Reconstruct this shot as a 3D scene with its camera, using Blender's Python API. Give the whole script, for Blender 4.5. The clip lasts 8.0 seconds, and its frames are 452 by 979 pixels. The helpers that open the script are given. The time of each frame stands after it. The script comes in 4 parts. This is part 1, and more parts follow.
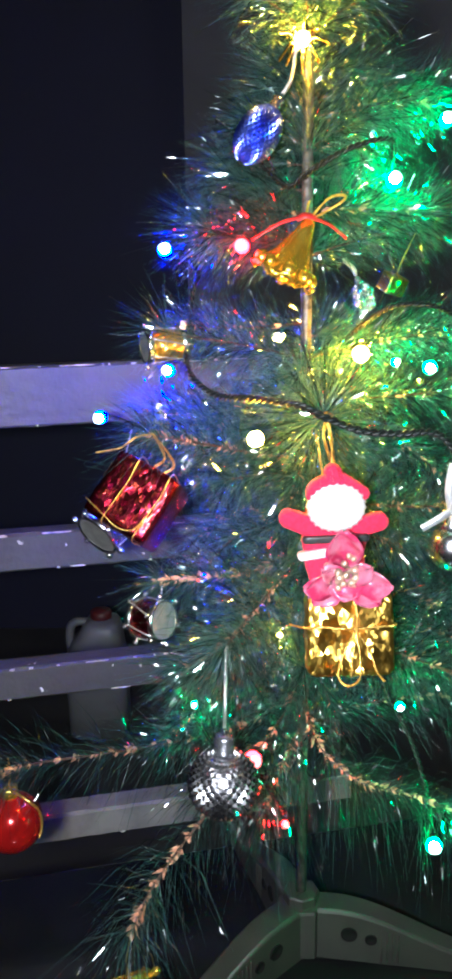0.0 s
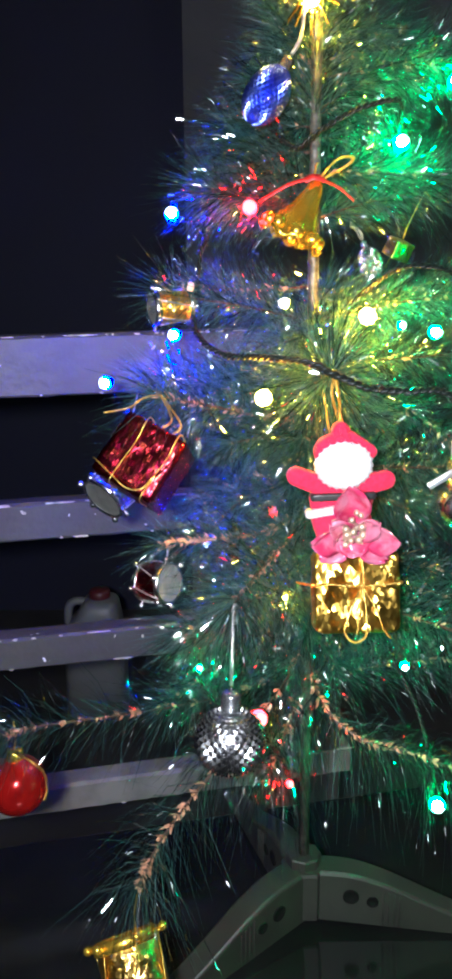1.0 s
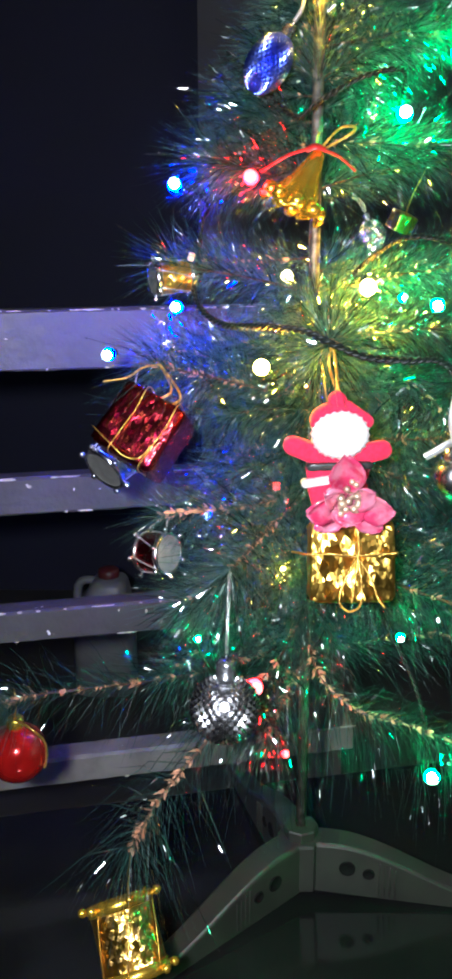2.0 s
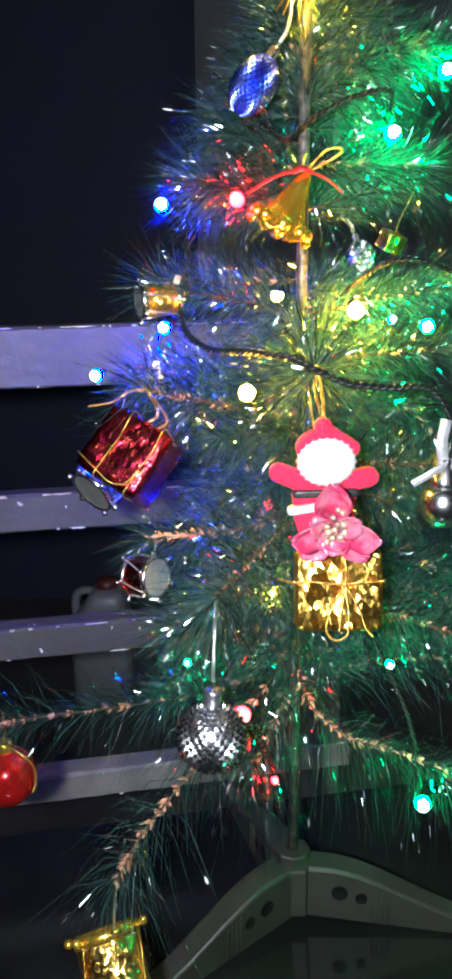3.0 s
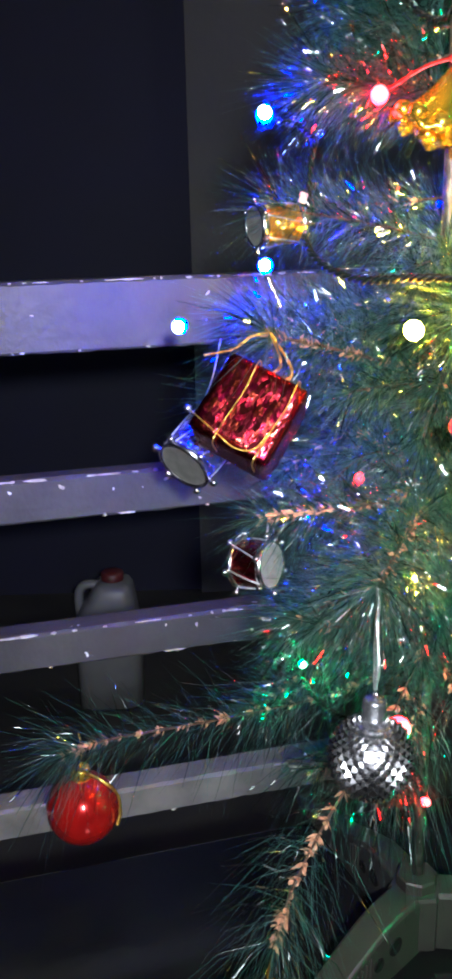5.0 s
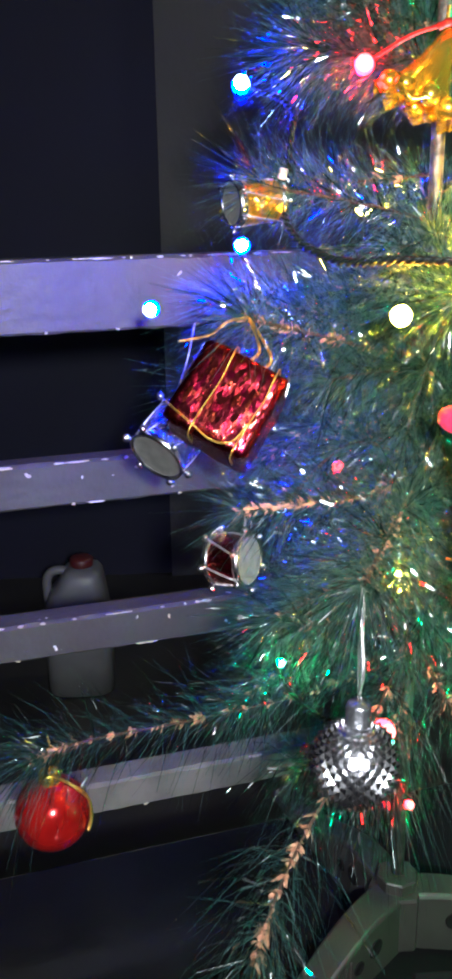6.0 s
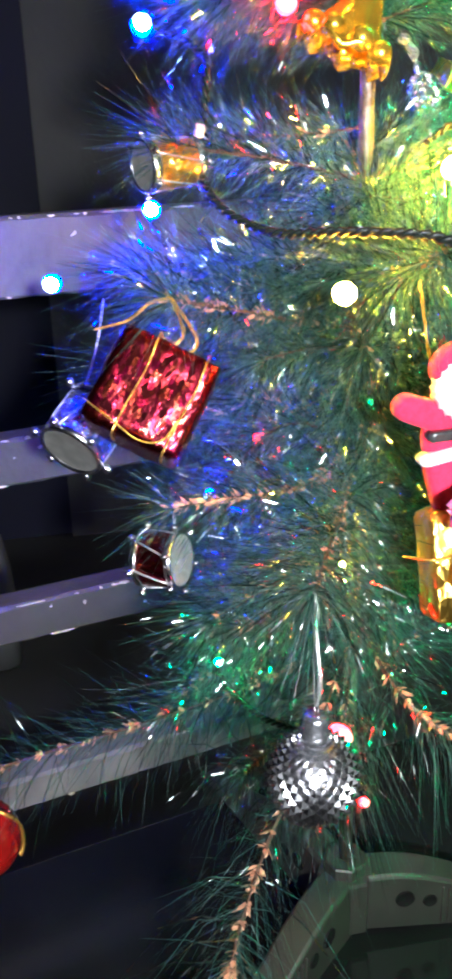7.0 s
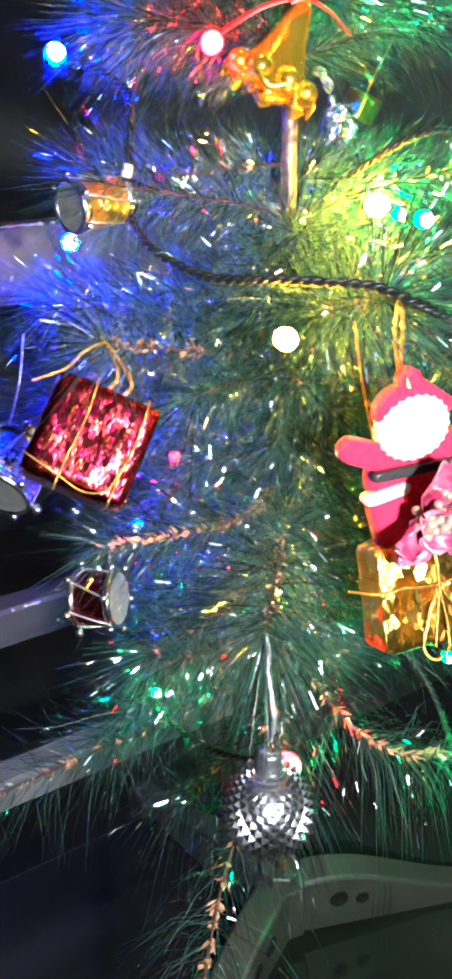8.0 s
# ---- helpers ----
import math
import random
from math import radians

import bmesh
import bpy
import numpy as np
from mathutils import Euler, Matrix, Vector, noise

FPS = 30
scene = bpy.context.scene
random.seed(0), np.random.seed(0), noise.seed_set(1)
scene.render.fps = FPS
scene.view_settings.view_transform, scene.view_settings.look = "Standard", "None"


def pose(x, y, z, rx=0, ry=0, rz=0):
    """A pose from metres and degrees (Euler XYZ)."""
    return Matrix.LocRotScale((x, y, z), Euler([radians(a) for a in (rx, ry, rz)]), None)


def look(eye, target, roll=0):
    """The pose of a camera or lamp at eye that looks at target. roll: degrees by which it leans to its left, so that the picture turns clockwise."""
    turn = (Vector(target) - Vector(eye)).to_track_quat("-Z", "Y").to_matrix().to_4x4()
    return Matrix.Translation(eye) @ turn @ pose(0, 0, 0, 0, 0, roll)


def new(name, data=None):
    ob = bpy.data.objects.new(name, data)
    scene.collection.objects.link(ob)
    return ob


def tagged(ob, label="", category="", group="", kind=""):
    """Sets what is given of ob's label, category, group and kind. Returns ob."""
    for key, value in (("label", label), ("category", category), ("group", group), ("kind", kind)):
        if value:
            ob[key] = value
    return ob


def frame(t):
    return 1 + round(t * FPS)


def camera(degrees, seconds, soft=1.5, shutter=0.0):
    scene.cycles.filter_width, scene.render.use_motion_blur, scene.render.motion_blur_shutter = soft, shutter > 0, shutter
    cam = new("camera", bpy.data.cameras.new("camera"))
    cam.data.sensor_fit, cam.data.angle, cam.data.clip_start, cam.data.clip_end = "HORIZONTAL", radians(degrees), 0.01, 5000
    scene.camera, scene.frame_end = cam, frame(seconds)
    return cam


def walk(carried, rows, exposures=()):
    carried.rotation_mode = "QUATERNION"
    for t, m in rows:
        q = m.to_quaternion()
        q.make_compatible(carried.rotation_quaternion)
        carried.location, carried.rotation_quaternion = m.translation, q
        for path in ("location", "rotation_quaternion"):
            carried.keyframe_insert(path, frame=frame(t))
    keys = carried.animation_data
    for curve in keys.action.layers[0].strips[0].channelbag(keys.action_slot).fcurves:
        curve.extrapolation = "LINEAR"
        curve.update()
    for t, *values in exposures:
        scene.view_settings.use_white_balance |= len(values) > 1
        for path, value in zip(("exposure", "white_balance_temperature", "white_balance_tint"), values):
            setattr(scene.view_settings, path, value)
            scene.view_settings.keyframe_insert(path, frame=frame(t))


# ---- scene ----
cam = camera(27.9, 8.0, 3.7, 0.5)
PATH = [
    (0, (0.011, 0.019, 0.576), (-0.01, 1.952, 0.066), -0.8),
    (0.5, (-0.003, 0.014, 0.568), (-0.011, 1.947, 0.056), -0.7),
    (1, (0.002, 0.01, 0.557), (-0.006, 1.939, 0.028), -0.5),
    (1.5, (0.003, 0.005, 0.547), (-0.02, 1.929, 0.003), 0.2),
    (1.7, (0.007, 0.004, 0.545), (-0.026, 1.925, -0.011), 0.1),
    (3, (0.026, 0.016, 0.56), (-0.027, 1.937, 0.007), -0.4),
    (3.5, (0.012, 0.035, 0.564), (-0.032, 1.958, 0.016), -1.0),
    (4, (-0.027, 0.082, 0.544), (-0.04, 2.006, 0.0), -1.9),
    (4.5, (-0.067, 0.108, 0.521), (-0.046, 2.032, -0.027), -1.6),
    (4.7, (-0.077, 0.116, 0.52), (-0.041, 2.036, -0.039), -1.4),
    (5.8, (-0.092, 0.14, 0.512), (0.015, 2.04, -0.105), -1.0),
    (6, (-0.089, 0.151, 0.518), (0.034, 2.047, -0.106), -0.8),
    (6.5, (-0.1, 0.181, 0.53), (0.105, 2.048, -0.156), -1.1),
    (7, (-0.103, 0.208, 0.531), (0.249, 2.026, -0.224), -1.7),
    (7.5, (-0.118, 0.22, 0.55), (0.373, 1.993, -0.235), -0.7),
    (8, (-0.131, 0.229, 0.56), (0.484, 1.952, -0.249), -1.0),
]
EXPOSURES = [(0.0, 0.8, 5900, 10), (1.5, 0.65, 5900, 10), (4.5, 0.9, 6000, 10), (6.0, 1.02, 6100, 10), (7.0, 1.28, 6100, 10), (8.0, 1.4, 6100, 10)]
walk(cam, [(t, look(eye, target, roll)) for t, eye, target, roll in PATH], EXPOSURES)

# ---------------------------------------------------------------- light
world = bpy.data.worlds.new("night")
world.use_nodes = True
world.node_tree.nodes["Background"].inputs["Color"].default_value = (0.5, 0.6, 1.0, 1)
world.node_tree.nodes["Background"].inputs["Strength"].default_value = 0.004
scene.world = world


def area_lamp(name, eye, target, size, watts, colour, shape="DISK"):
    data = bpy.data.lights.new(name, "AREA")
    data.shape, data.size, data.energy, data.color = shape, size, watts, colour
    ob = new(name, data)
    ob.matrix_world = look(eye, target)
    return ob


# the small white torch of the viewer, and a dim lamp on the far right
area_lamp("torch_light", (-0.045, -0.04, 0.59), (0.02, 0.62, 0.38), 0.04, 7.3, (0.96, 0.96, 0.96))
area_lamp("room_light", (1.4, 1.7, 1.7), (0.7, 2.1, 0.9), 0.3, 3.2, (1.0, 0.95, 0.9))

# ---------------------------------------------------------------- materials


def mat(name, colour, rough=0.5, metal=0.0, second=None, scale=60.0, bump=0.0, bump_scale=200.0,
        spec=0.5, rough2=None, sheen=0.0, transmit=0.0, coat=0.0, low=0.4, high=0.6):
    m = bpy.data.materials.new(name)
    m.use_nodes = True
    nt = m.node_tree
    b = nt.nodes["Principled BSDF"]
    b.inputs["Base Color"].default_value = (*colour, 1)
    b.inputs["Roughness"].default_value = rough
    b.inputs["Metallic"].default_value = metal
    b.inputs["Specular IOR Level"].default_value = spec
    b.inputs["Sheen Weight"].default_value = sheen
    b.inputs["Transmission Weight"].default_value = transmit
    b.inputs["Coat Weight"].default_value = coat
    co = nt.nodes.new("ShaderNodeTexCoord")
    if second is not None:
        n = nt.nodes.new("ShaderNodeTexNoise")
        n.inputs["Scale"].default_value = scale
        n.inputs["Detail"].default_value = 5
        r = nt.nodes.new("ShaderNodeMapRange")
        r.inputs["From Min"].default_value, r.inputs["From Max"].default_value = low, high
        mix = nt.nodes.new("ShaderNodeMix")
        mix.data_type = "RGBA"
        mix.inputs["A"].default_value = (*colour, 1)
        mix.inputs["B"].default_value = (*second, 1)
        nt.links.new(co.outputs["Object"], n.inputs["Vector"])
        nt.links.new(n.outputs["Fac"], r.inputs["Value"])
        nt.links.new(r.outputs["Result"], mix.inputs["Factor"])
        nt.links.new(mix.outputs["Result"], b.inputs["Base Color"])
        if rough2 is not None:
            r2 = nt.nodes.new("ShaderNodeMapRange")
            r2.inputs["To Min"].default_value, r2.inputs["To Max"].default_value = rough, rough2
            nt.links.new(r.outputs["Result"], r2.inputs["Value"])
            nt.links.new(r2.outputs["Result"], b.inputs["Roughness"])
    if bump:
        t = nt.nodes.new("ShaderNodeTexNoise")
        t.inputs["Detail"].default_value = 4
        t.inputs["Scale"].default_value = bump_scale
        bp = nt.nodes.new("ShaderNodeBump")
        bp.inputs["Strength"].default_value = bump
        bp.inputs["Distance"].default_value = 0.4 / bump_scale
        nt.links.new(co.outputs["Object"], t.inputs["Vector"])
        nt.links.new(t.outputs["Fac"], bp.inputs["Height"])
        nt.links.new(bp.outputs["Normal"], b.inputs["Normal"])
    return m


def foil(name, colour, rough, cell, strength, hues=0.0, stretch=(1, 1, 1)):
    """Crumpled metal foil: flat facets at two sizes, each tilted its own way; hues adds holographic tints."""
    m = bpy.data.materials.new(name)
    m.use_nodes = True
    nt = m.node_tree
    b = nt.nodes["Principled BSDF"]
    b.inputs["Metallic"].default_value = 1.0
    b.inputs["Roughness"].default_value = rough
    b.inputs["Base Color"].default_value = (*colour, 1)
    co = nt.nodes.new("ShaderNodeTexCoord")
    lay = nt.nodes.new("ShaderNodeMapping")
    lay.inputs["Scale"].default_value = stretch
    lay.inputs["Rotation"].default_value = (0.3, 0.5, 0.2) if stretch[2] != 1 else (0, 0, 0)
    nt.links.new(co.outputs["Object"], lay.inputs["Vector"])
    geo = nt.nodes.new("ShaderNodeNewGeometry")
    add = None
    for s, w in ((cell, 1.0), (cell * 2.7, 0.5)):
        v = nt.nodes.new("ShaderNodeTexVoronoi")
        v.inputs["Scale"].default_value = s
        nt.links.new(lay.outputs["Vector"], v.inputs["Vector"])
        sub = nt.nodes.new("ShaderNodeVectorMath")
        sub.operation = "SUBTRACT"
        sub.inputs[1].default_value = (0.5, 0.5, 0.5)
        nt.links.new(v.outputs["Color"], sub.inputs[0])
        sc = nt.nodes.new("ShaderNodeVectorMath")
        sc.operation = "SCALE"
        sc.inputs["Scale"].default_value = strength * w
        nt.links.new(sub.outputs[0], sc.inputs[0])
        a = nt.nodes.new("ShaderNodeVectorMath")
        a.operation = "ADD"
        nt.links.new((add or geo).outputs[0 if add else "Normal"], a.inputs[0])
        nt.links.new(sc.outputs[0], a.inputs[1])
        add = a
        if hues and s == cell:
            mix = nt.nodes.new("ShaderNodeMix")
            mix.data_type = "RGBA"
            mix.inputs["Factor"].default_value = hues
            mix.inputs["A"].default_value = (*colour, 1)
            nt.links.new(v.outputs["Color"], mix.inputs["B"])
            nt.links.new(mix.outputs["Result"], b.inputs["Base Color"])
    nrm = nt.nodes.new("ShaderNodeVectorMath")
    nrm.operation = "NORMALIZE"
    nt.links.new(add.outputs[0], nrm.inputs[0])
    nt.links.new(nrm.outputs[0], b.inputs["Normal"])
    return m


def glow(name, colour, strength):
    m = bpy.data.materials.new(name)
    m.use_nodes = True
    b = m.node_tree.nodes["Principled BSDF"]
    b.inputs["Base Color"].default_value = (*colour, 1)
    b.inputs["Emission Color"].default_value = (*colour, 1)
    b.inputs["Emission Strength"].default_value = strength
    return m


def crinkled(nt, scale, amount):
    """A normal that jumps from patch to patch, as crinkled film does, so that light is caught in short dashes."""
    co = nt.nodes.new("ShaderNodeTexCoord")
    geo = nt.nodes.new("ShaderNodeNewGeometry")
    v = nt.nodes.new("ShaderNodeTexVoronoi")
    v.inputs["Scale"].default_value = scale
    nt.links.new(co.outputs["Object"], v.inputs["Vector"])
    sub = nt.nodes.new("ShaderNodeVectorMath")
    sub.operation = "SUBTRACT"
    sub.inputs[1].default_value = (0.5, 0.5, 0.5)
    nt.links.new(v.outputs["Color"], sub.inputs[0])
    sc = nt.nodes.new("ShaderNodeVectorMath")
    sc.operation = "SCALE"
    sc.inputs["Scale"].default_value = amount
    nt.links.new(sub.outputs[0], sc.inputs[0])
    add = nt.nodes.new("ShaderNodeVectorMath")
    add.operation = "ADD"
    nt.links.new(geo.outputs["Normal"], add.inputs[0])
    nt.links.new(sc.outputs[0], add.inputs[1])
    nrm = nt.nodes.new("ShaderNodeVectorMath")
    nrm.operation = "NORMALIZE"
    nt.links.new(add.outputs[0], nrm.inputs[0])
    return nrm.outputs[0]


def needle_material():
    """Hair-thin green film, each needle of its own shade, letting some light through."""
    m = bpy.data.materials.new("pvc_needles")
    m.use_nodes = True
    nt = m.node_tree
    b = nt.nodes["Principled BSDF"]
    geo = nt.nodes.new("ShaderNodeNewGeometry")
    ramp = nt.nodes.new("ShaderNodeValToRGB")
    ramp.color_ramp.elements[0].color = (0.022, 0.075, 0.07, 1)
    ramp.color_ramp.elements[1].color = (0.07, 0.165, 0.15, 1)
    ramp.color_ramp.elements.new(0.55).color = (0.036, 0.115, 0.105, 1)
    nt.links.new(geo.outputs["Random Per Island"], ramp.inputs["Fac"])
    nt.links.new(ramp.outputs["Color"], b.inputs["Base Color"])
    b.inputs["Roughness"].default_value = 0.32
    b.inputs["Specular IOR Level"].default_value = 0.6
    tr = nt.nodes.new("ShaderNodeBsdfTranslucent")
    gain = nt.nodes.new("ShaderNodeMix")
    gain.data_type = "RGBA"
    gain.inputs["Factor"].default_value = 0.6
    gain.inputs["B"].default_value = (0.17, 0.36, 0.27, 1)
    nt.links.new(ramp.outputs["Color"], gain.inputs["A"])
    nt.links.new(gain.outputs["Result"], tr.inputs["Color"])
    mix = nt.nodes.new("ShaderNodeMixShader")
    mix.inputs["Fac"].default_value = 0.5
    nt.links.new(b.outputs[0], mix.inputs[1])
    nt.links.new(tr.outputs[0], mix.inputs[2])
    nt.links.new(mix.outputs[0], nt.nodes["Material Output"].inputs["Surface"])
    return m


def film_material():
    """Broad strips of half-clear bright film among the needles, which throw the lamps back."""
    m = bpy.data.materials.new("mirror_film")
    m.use_nodes = True
    nt = m.node_tree
    b = nt.nodes["Principled BSDF"]
    geo = nt.nodes.new("ShaderNodeNewGeometry")
    ramp = nt.nodes.new("ShaderNodeValToRGB")
    ramp.color_ramp.elements[0].color = (0.2, 0.3, 0.28, 1)
    ramp.color_ramp.elements[1].color = (0.8, 0.85, 0.84, 1)
    nt.links.new(geo.outputs["Random Per Island"], ramp.inputs["Fac"])
    nt.links.new(ramp.outputs["Color"], b.inputs["Base Color"])
    b.inputs["Metallic"].default_value = 1.0
    b.inputs["Roughness"].default_value = 0.13
    nt.links.new(crinkled(nt, 150, 1.5), b.inputs["Normal"])
    clear = nt.nodes.new("ShaderNodeBsdfTransparent")
    clear.inputs["Color"].default_value = (0.8, 0.95, 0.9, 1)
    mix = nt.nodes.new("ShaderNodeMixShader")
    mix.inputs["Fac"].default_value = 0.5
    nt.links.new(b.outputs[0], mix.inputs[1])
    nt.links.new(clear.outputs[0], mix.inputs[2])
    nt.links.new(mix.outputs[0], nt.nodes["Material Output"].inputs["Surface"])
    return m


def chipped_paint():
    """Grey-white paint with small pale chips and darker grime."""
    m = mat("chipped_grey_paint", (0.047, 0.0445, 0.04), 0.5, second=(0.064, 0.061, 0.055), scale=14, bump=0.25, bump_scale=90)
    nt = m.node_tree
    b = nt.nodes["Principled BSDF"]
    old = b.inputs["Base Color"].links[0].from_socket
    co = nt.nodes.new("ShaderNodeTexCoord")
    n = nt.nodes.new("ShaderNodeTexNoise")
    n.inputs["Scale"].default_value = 75
    n.inputs["Detail"].default_value = 2
    nt.links.new(co.outputs["Object"], n.inputs["Vector"])
    r = nt.nodes.new("ShaderNodeMapRange")
    r.inputs["From Min"].default_value, r.inputs["From Max"].default_value = 0.735, 0.755
    nt.links.new(n.outputs["Fac"], r.inputs["Value"])
    mix = nt.nodes.new("ShaderNodeMix")
    mix.data_type = "RGBA"
    mix.inputs["B"].default_value = (0.75, 0.75, 0.74, 1)
    nt.links.new(r.outputs["Result"], mix.inputs["Factor"])
    nt.links.new(old, mix.inputs["A"])
    nt.links.new(mix.outputs["Result"], b.inputs["Base Color"])
    return m


NEEDLE = needle_material()
FILM = film_material()
COPPER = mat("copper_brown_wire", (0.8, 0.44, 0.27), 0.4, 0.2, second=(0.55, 0.27, 0.16), scale=300)
DARK_WIRE = mat("dark_brown_wire", (0.10, 0.055, 0.035), 0.5, 0.2, second=(0.06, 0.035, 0.025), scale=300)
STEEL = mat("grey_metal_pole", (0.13, 0.12, 0.1), 0.45, 0.4, second=(0.05, 0.047, 0.04), scale=160, bump=0.5)
PLASTIC = mat("grey_plastic", (0.02, 0.0192, 0.016), 0.5, second=(0.015, 0.0146, 0.0124), scale=40, bump=0.05)
# near-black for the leg discs: shade inside the openings given as colour
HOLE_SHADE = mat("hole_shade", (0.004, 0.004, 0.004), 0.8, spec=0.1)
PAINT = chipped_paint()
CHIP = mat("bare_white_primer", (0.62, 0.58, 0.48), 0.7, second=(0.42, 0.38, 0.3), scale=200)
BARE = mat("bare_beige_board", (0.2, 0.185, 0.155), 0.7, second=(0.13, 0.12, 0.1), scale=22, bump=0.3, bump_scale=120)
LACQUER = mat("black_gloss_tabletop", (0.006, 0.0064, 0.0064), 0.12, second=(0.009, 0.0095, 0.0092), scale=9, bump=0.02, bump_scale=30, rough2=0.2, spec=0.25)
FLOOR = mat("dark_floor", (0.018, 0.018, 0.018), 0.5, second=(0.028, 0.027, 0.026), scale=5, bump=0.05)
WALL = mat("grey_plaster", (0.07, 0.069, 0.068), 0.85, second=(0.058, 0.057, 0.056), scale=3, bump=0.15, bump_scale=60)
# near-black blue: unlit depth and the bulbs' glare put into the colour
SHADE_BLUE = mat("shade_blue_wall", (0.0034, 0.0039, 0.02), 0.8, second=(0.0026, 0.003, 0.015), scale=3)
CABLE = mat("dark_green_cable", (0.005, 0.008, 0.007), 0.42, second=(0.008, 0.012, 0.01), scale=200, spec=0.25)
SOCKET = mat("dark_socket", (0.01, 0.03, 0.02), 0.4)
GOLD_FOIL = foil("gold_foil", (1.0, 0.62, 0.11), 0.28, 170, 0.75, 0.0, (1.0, 1.0, 0.6))
RED_FOIL = foil("red_foil", (0.3, 0.008, 0.02), 0.24, 600, 0.28, 0.04, (1.0, 1.0, 0.45))
SILVER_FOIL = foil("silver_foil", (0.8, 0.8, 0.82), 0.25, 420, 0.8, 0.35)
GOLD_HOLO = foil("gold_holographic_foil", (0.95, 0.56, 0.08), 0.28, 330, 0.7, 0.1)
GOLD = mat("gold_metal", (1.0, 0.66, 0.08), 0.25, 0.9, second=(0.9, 0.52, 0.05), scale=80, bump=0.08, bump_scale=260)
GOLD_CORD = mat("gold_cord", (0.9, 0.58, 0.14), 0.3, 0.9, second=(0.6, 0.34, 0.06), scale=900, bump=0.6, bump_scale=1200)
SILVER = mat("silver_metal", (0.85, 0.85, 0.87), 0.2, 1.0, second=(0.7, 0.7, 0.73), scale=90)
SILVER_CORD = mat("silver_cord", (0.8, 0.8, 0.8), 0.3, 0.8, second=(0.5, 0.5, 0.5), scale=900, bump=0.6, bump_scale=1200)
BLUE_METAL = mat("blue_metal", (0.11, 0.17, 0.95), 0.3, 1.0, second=(0.16, 0.24, 0.9), scale=60)
RED_GLOSS = mat("red_gloss_bauble", (0.5, 0.012, 0.01), 0.16, 0.6, second=(0.35, 0.008, 0.008), scale=40, coat=0.6)
RED_FELT = mat("red_felt", (0.72, 0.015, 0.06), 0.95, second=(0.6, 0.01, 0.045), scale=400, bump=0.5, bump_scale=1500, sheen=0.1)
WHITE_FLUFF = mat("white_fluff", (0.6, 0.585, 0.57), 0.95, second=(0.5, 0.485, 0.475), scale=500, bump=0.8, bump_scale=900, sheen=0.1)
SKIN_FELT = mat("pale_pink_felt", (0.58, 0.47, 0.42), 0.9, second=(0.52, 0.4, 0.36), scale=300, bump=0.3, bump_scale=900)
BLACK_BAND = mat("black_vinyl", (0.015, 0.015, 0.016), 0.35, second=(0.03, 0.03, 0.03), scale=200)
PINK_PETAL = mat("pink_glossy_petal", (0.7, 0.05, 0.15), 0.14, 0.25, second=(0.8, 0.28, 0.4), scale=110, bump=0.5, bump_scale=250, coat=1.0, transmit=0.25)
BEAD = mat("bronze_bead", (0.55, 0.42, 0.3), 0.3, 0.6, second=(0.4, 0.3, 0.22), scale=200)
CLEAR = mat("clear_plastic_film", (0.72, 0.8, 0.78), 0.12, second=(0.6, 0.68, 0.66), scale=150, transmit=0.75)
DRUM_SKIN = mat("grey_drum_skin", (0.12, 0.118, 0.112), 0.3, second=(0.085, 0.084, 0.08), scale=120)
RED_RIBBON = mat("red_ribbon", (0.7, 0.03, 0.02), 0.4, second=(0.55, 0.02, 0.02), scale=300)
SILVER_CAP = mat("silver_cap", (0.46, 0.47, 0.5), 0.24, 0.9, second=(0.3, 0.31, 0.33), scale=300, bump=0.5, bump_scale=700)
SILVER_RIBBON = mat("silver_ribbon", (0.75, 0.77, 0.8), 0.3, 0.6, second=(0.6, 0.62, 0.65), scale=300, bump=0.4, bump_scale=900)
JUG = mat("grey_jug_plastic", (0.12, 0.12, 0.122), 0.45, second=(0.09, 0.09, 0.092), scale=12)
CAP_RED = mat("red_cap_plastic", (0.07, 0.008, 0.009), 0.5, second=(0.05, 0.01, 0.012), scale=30)
GLOW = {
    "blue": glow("blue_bulb", (0.0, 0.0018, 1.0), 1450), "red": glow("red_bulb", (1.0, 0.0006, 0.0012), 190),
    "warm": glow("warm_bulb", (1.0, 0.45, 0.02), 760), "green": glow("green_bulb", (0.0, 1.0, 0.2), 400),
}
# paler caps: the bulbs' blown-out middles put into a second glow
CORE = {
    "blue": glow("blue_core", (0.55, 0.85, 1.0), 9), "red": glow("red_core", (1.0, 0.12, 0.13), 4),
    "warm": glow("warm_core", (1.0, 0.88, 0.58), 9), "green": glow("green_core", (0.75, 1.0, 0.9), 6),
}

# ---------------------------------------------------------------- mesh helpers


def part(name, bm, material, parent=None, label="", smooth=True):
    me = bpy.data.meshes.new(name)
    bm.to_mesh(me)
    bm.free()
    if smooth:
        for p in me.polygons:
            p.use_smooth = True
    for m in material if isinstance(material, (list, tuple)) else [material]:
        me.materials.append(m)
    ob = new(name, me)
    if parent:
        ob.parent = parent
    if label:
        tagged(ob, label)
    return ob


def thing(name, m, label, category, group="", kind=""):
    ob = new(name)
    ob.empty_display_size = 0.01
    ob.matrix_world = m
    return tagged(ob, label, category, group, kind)


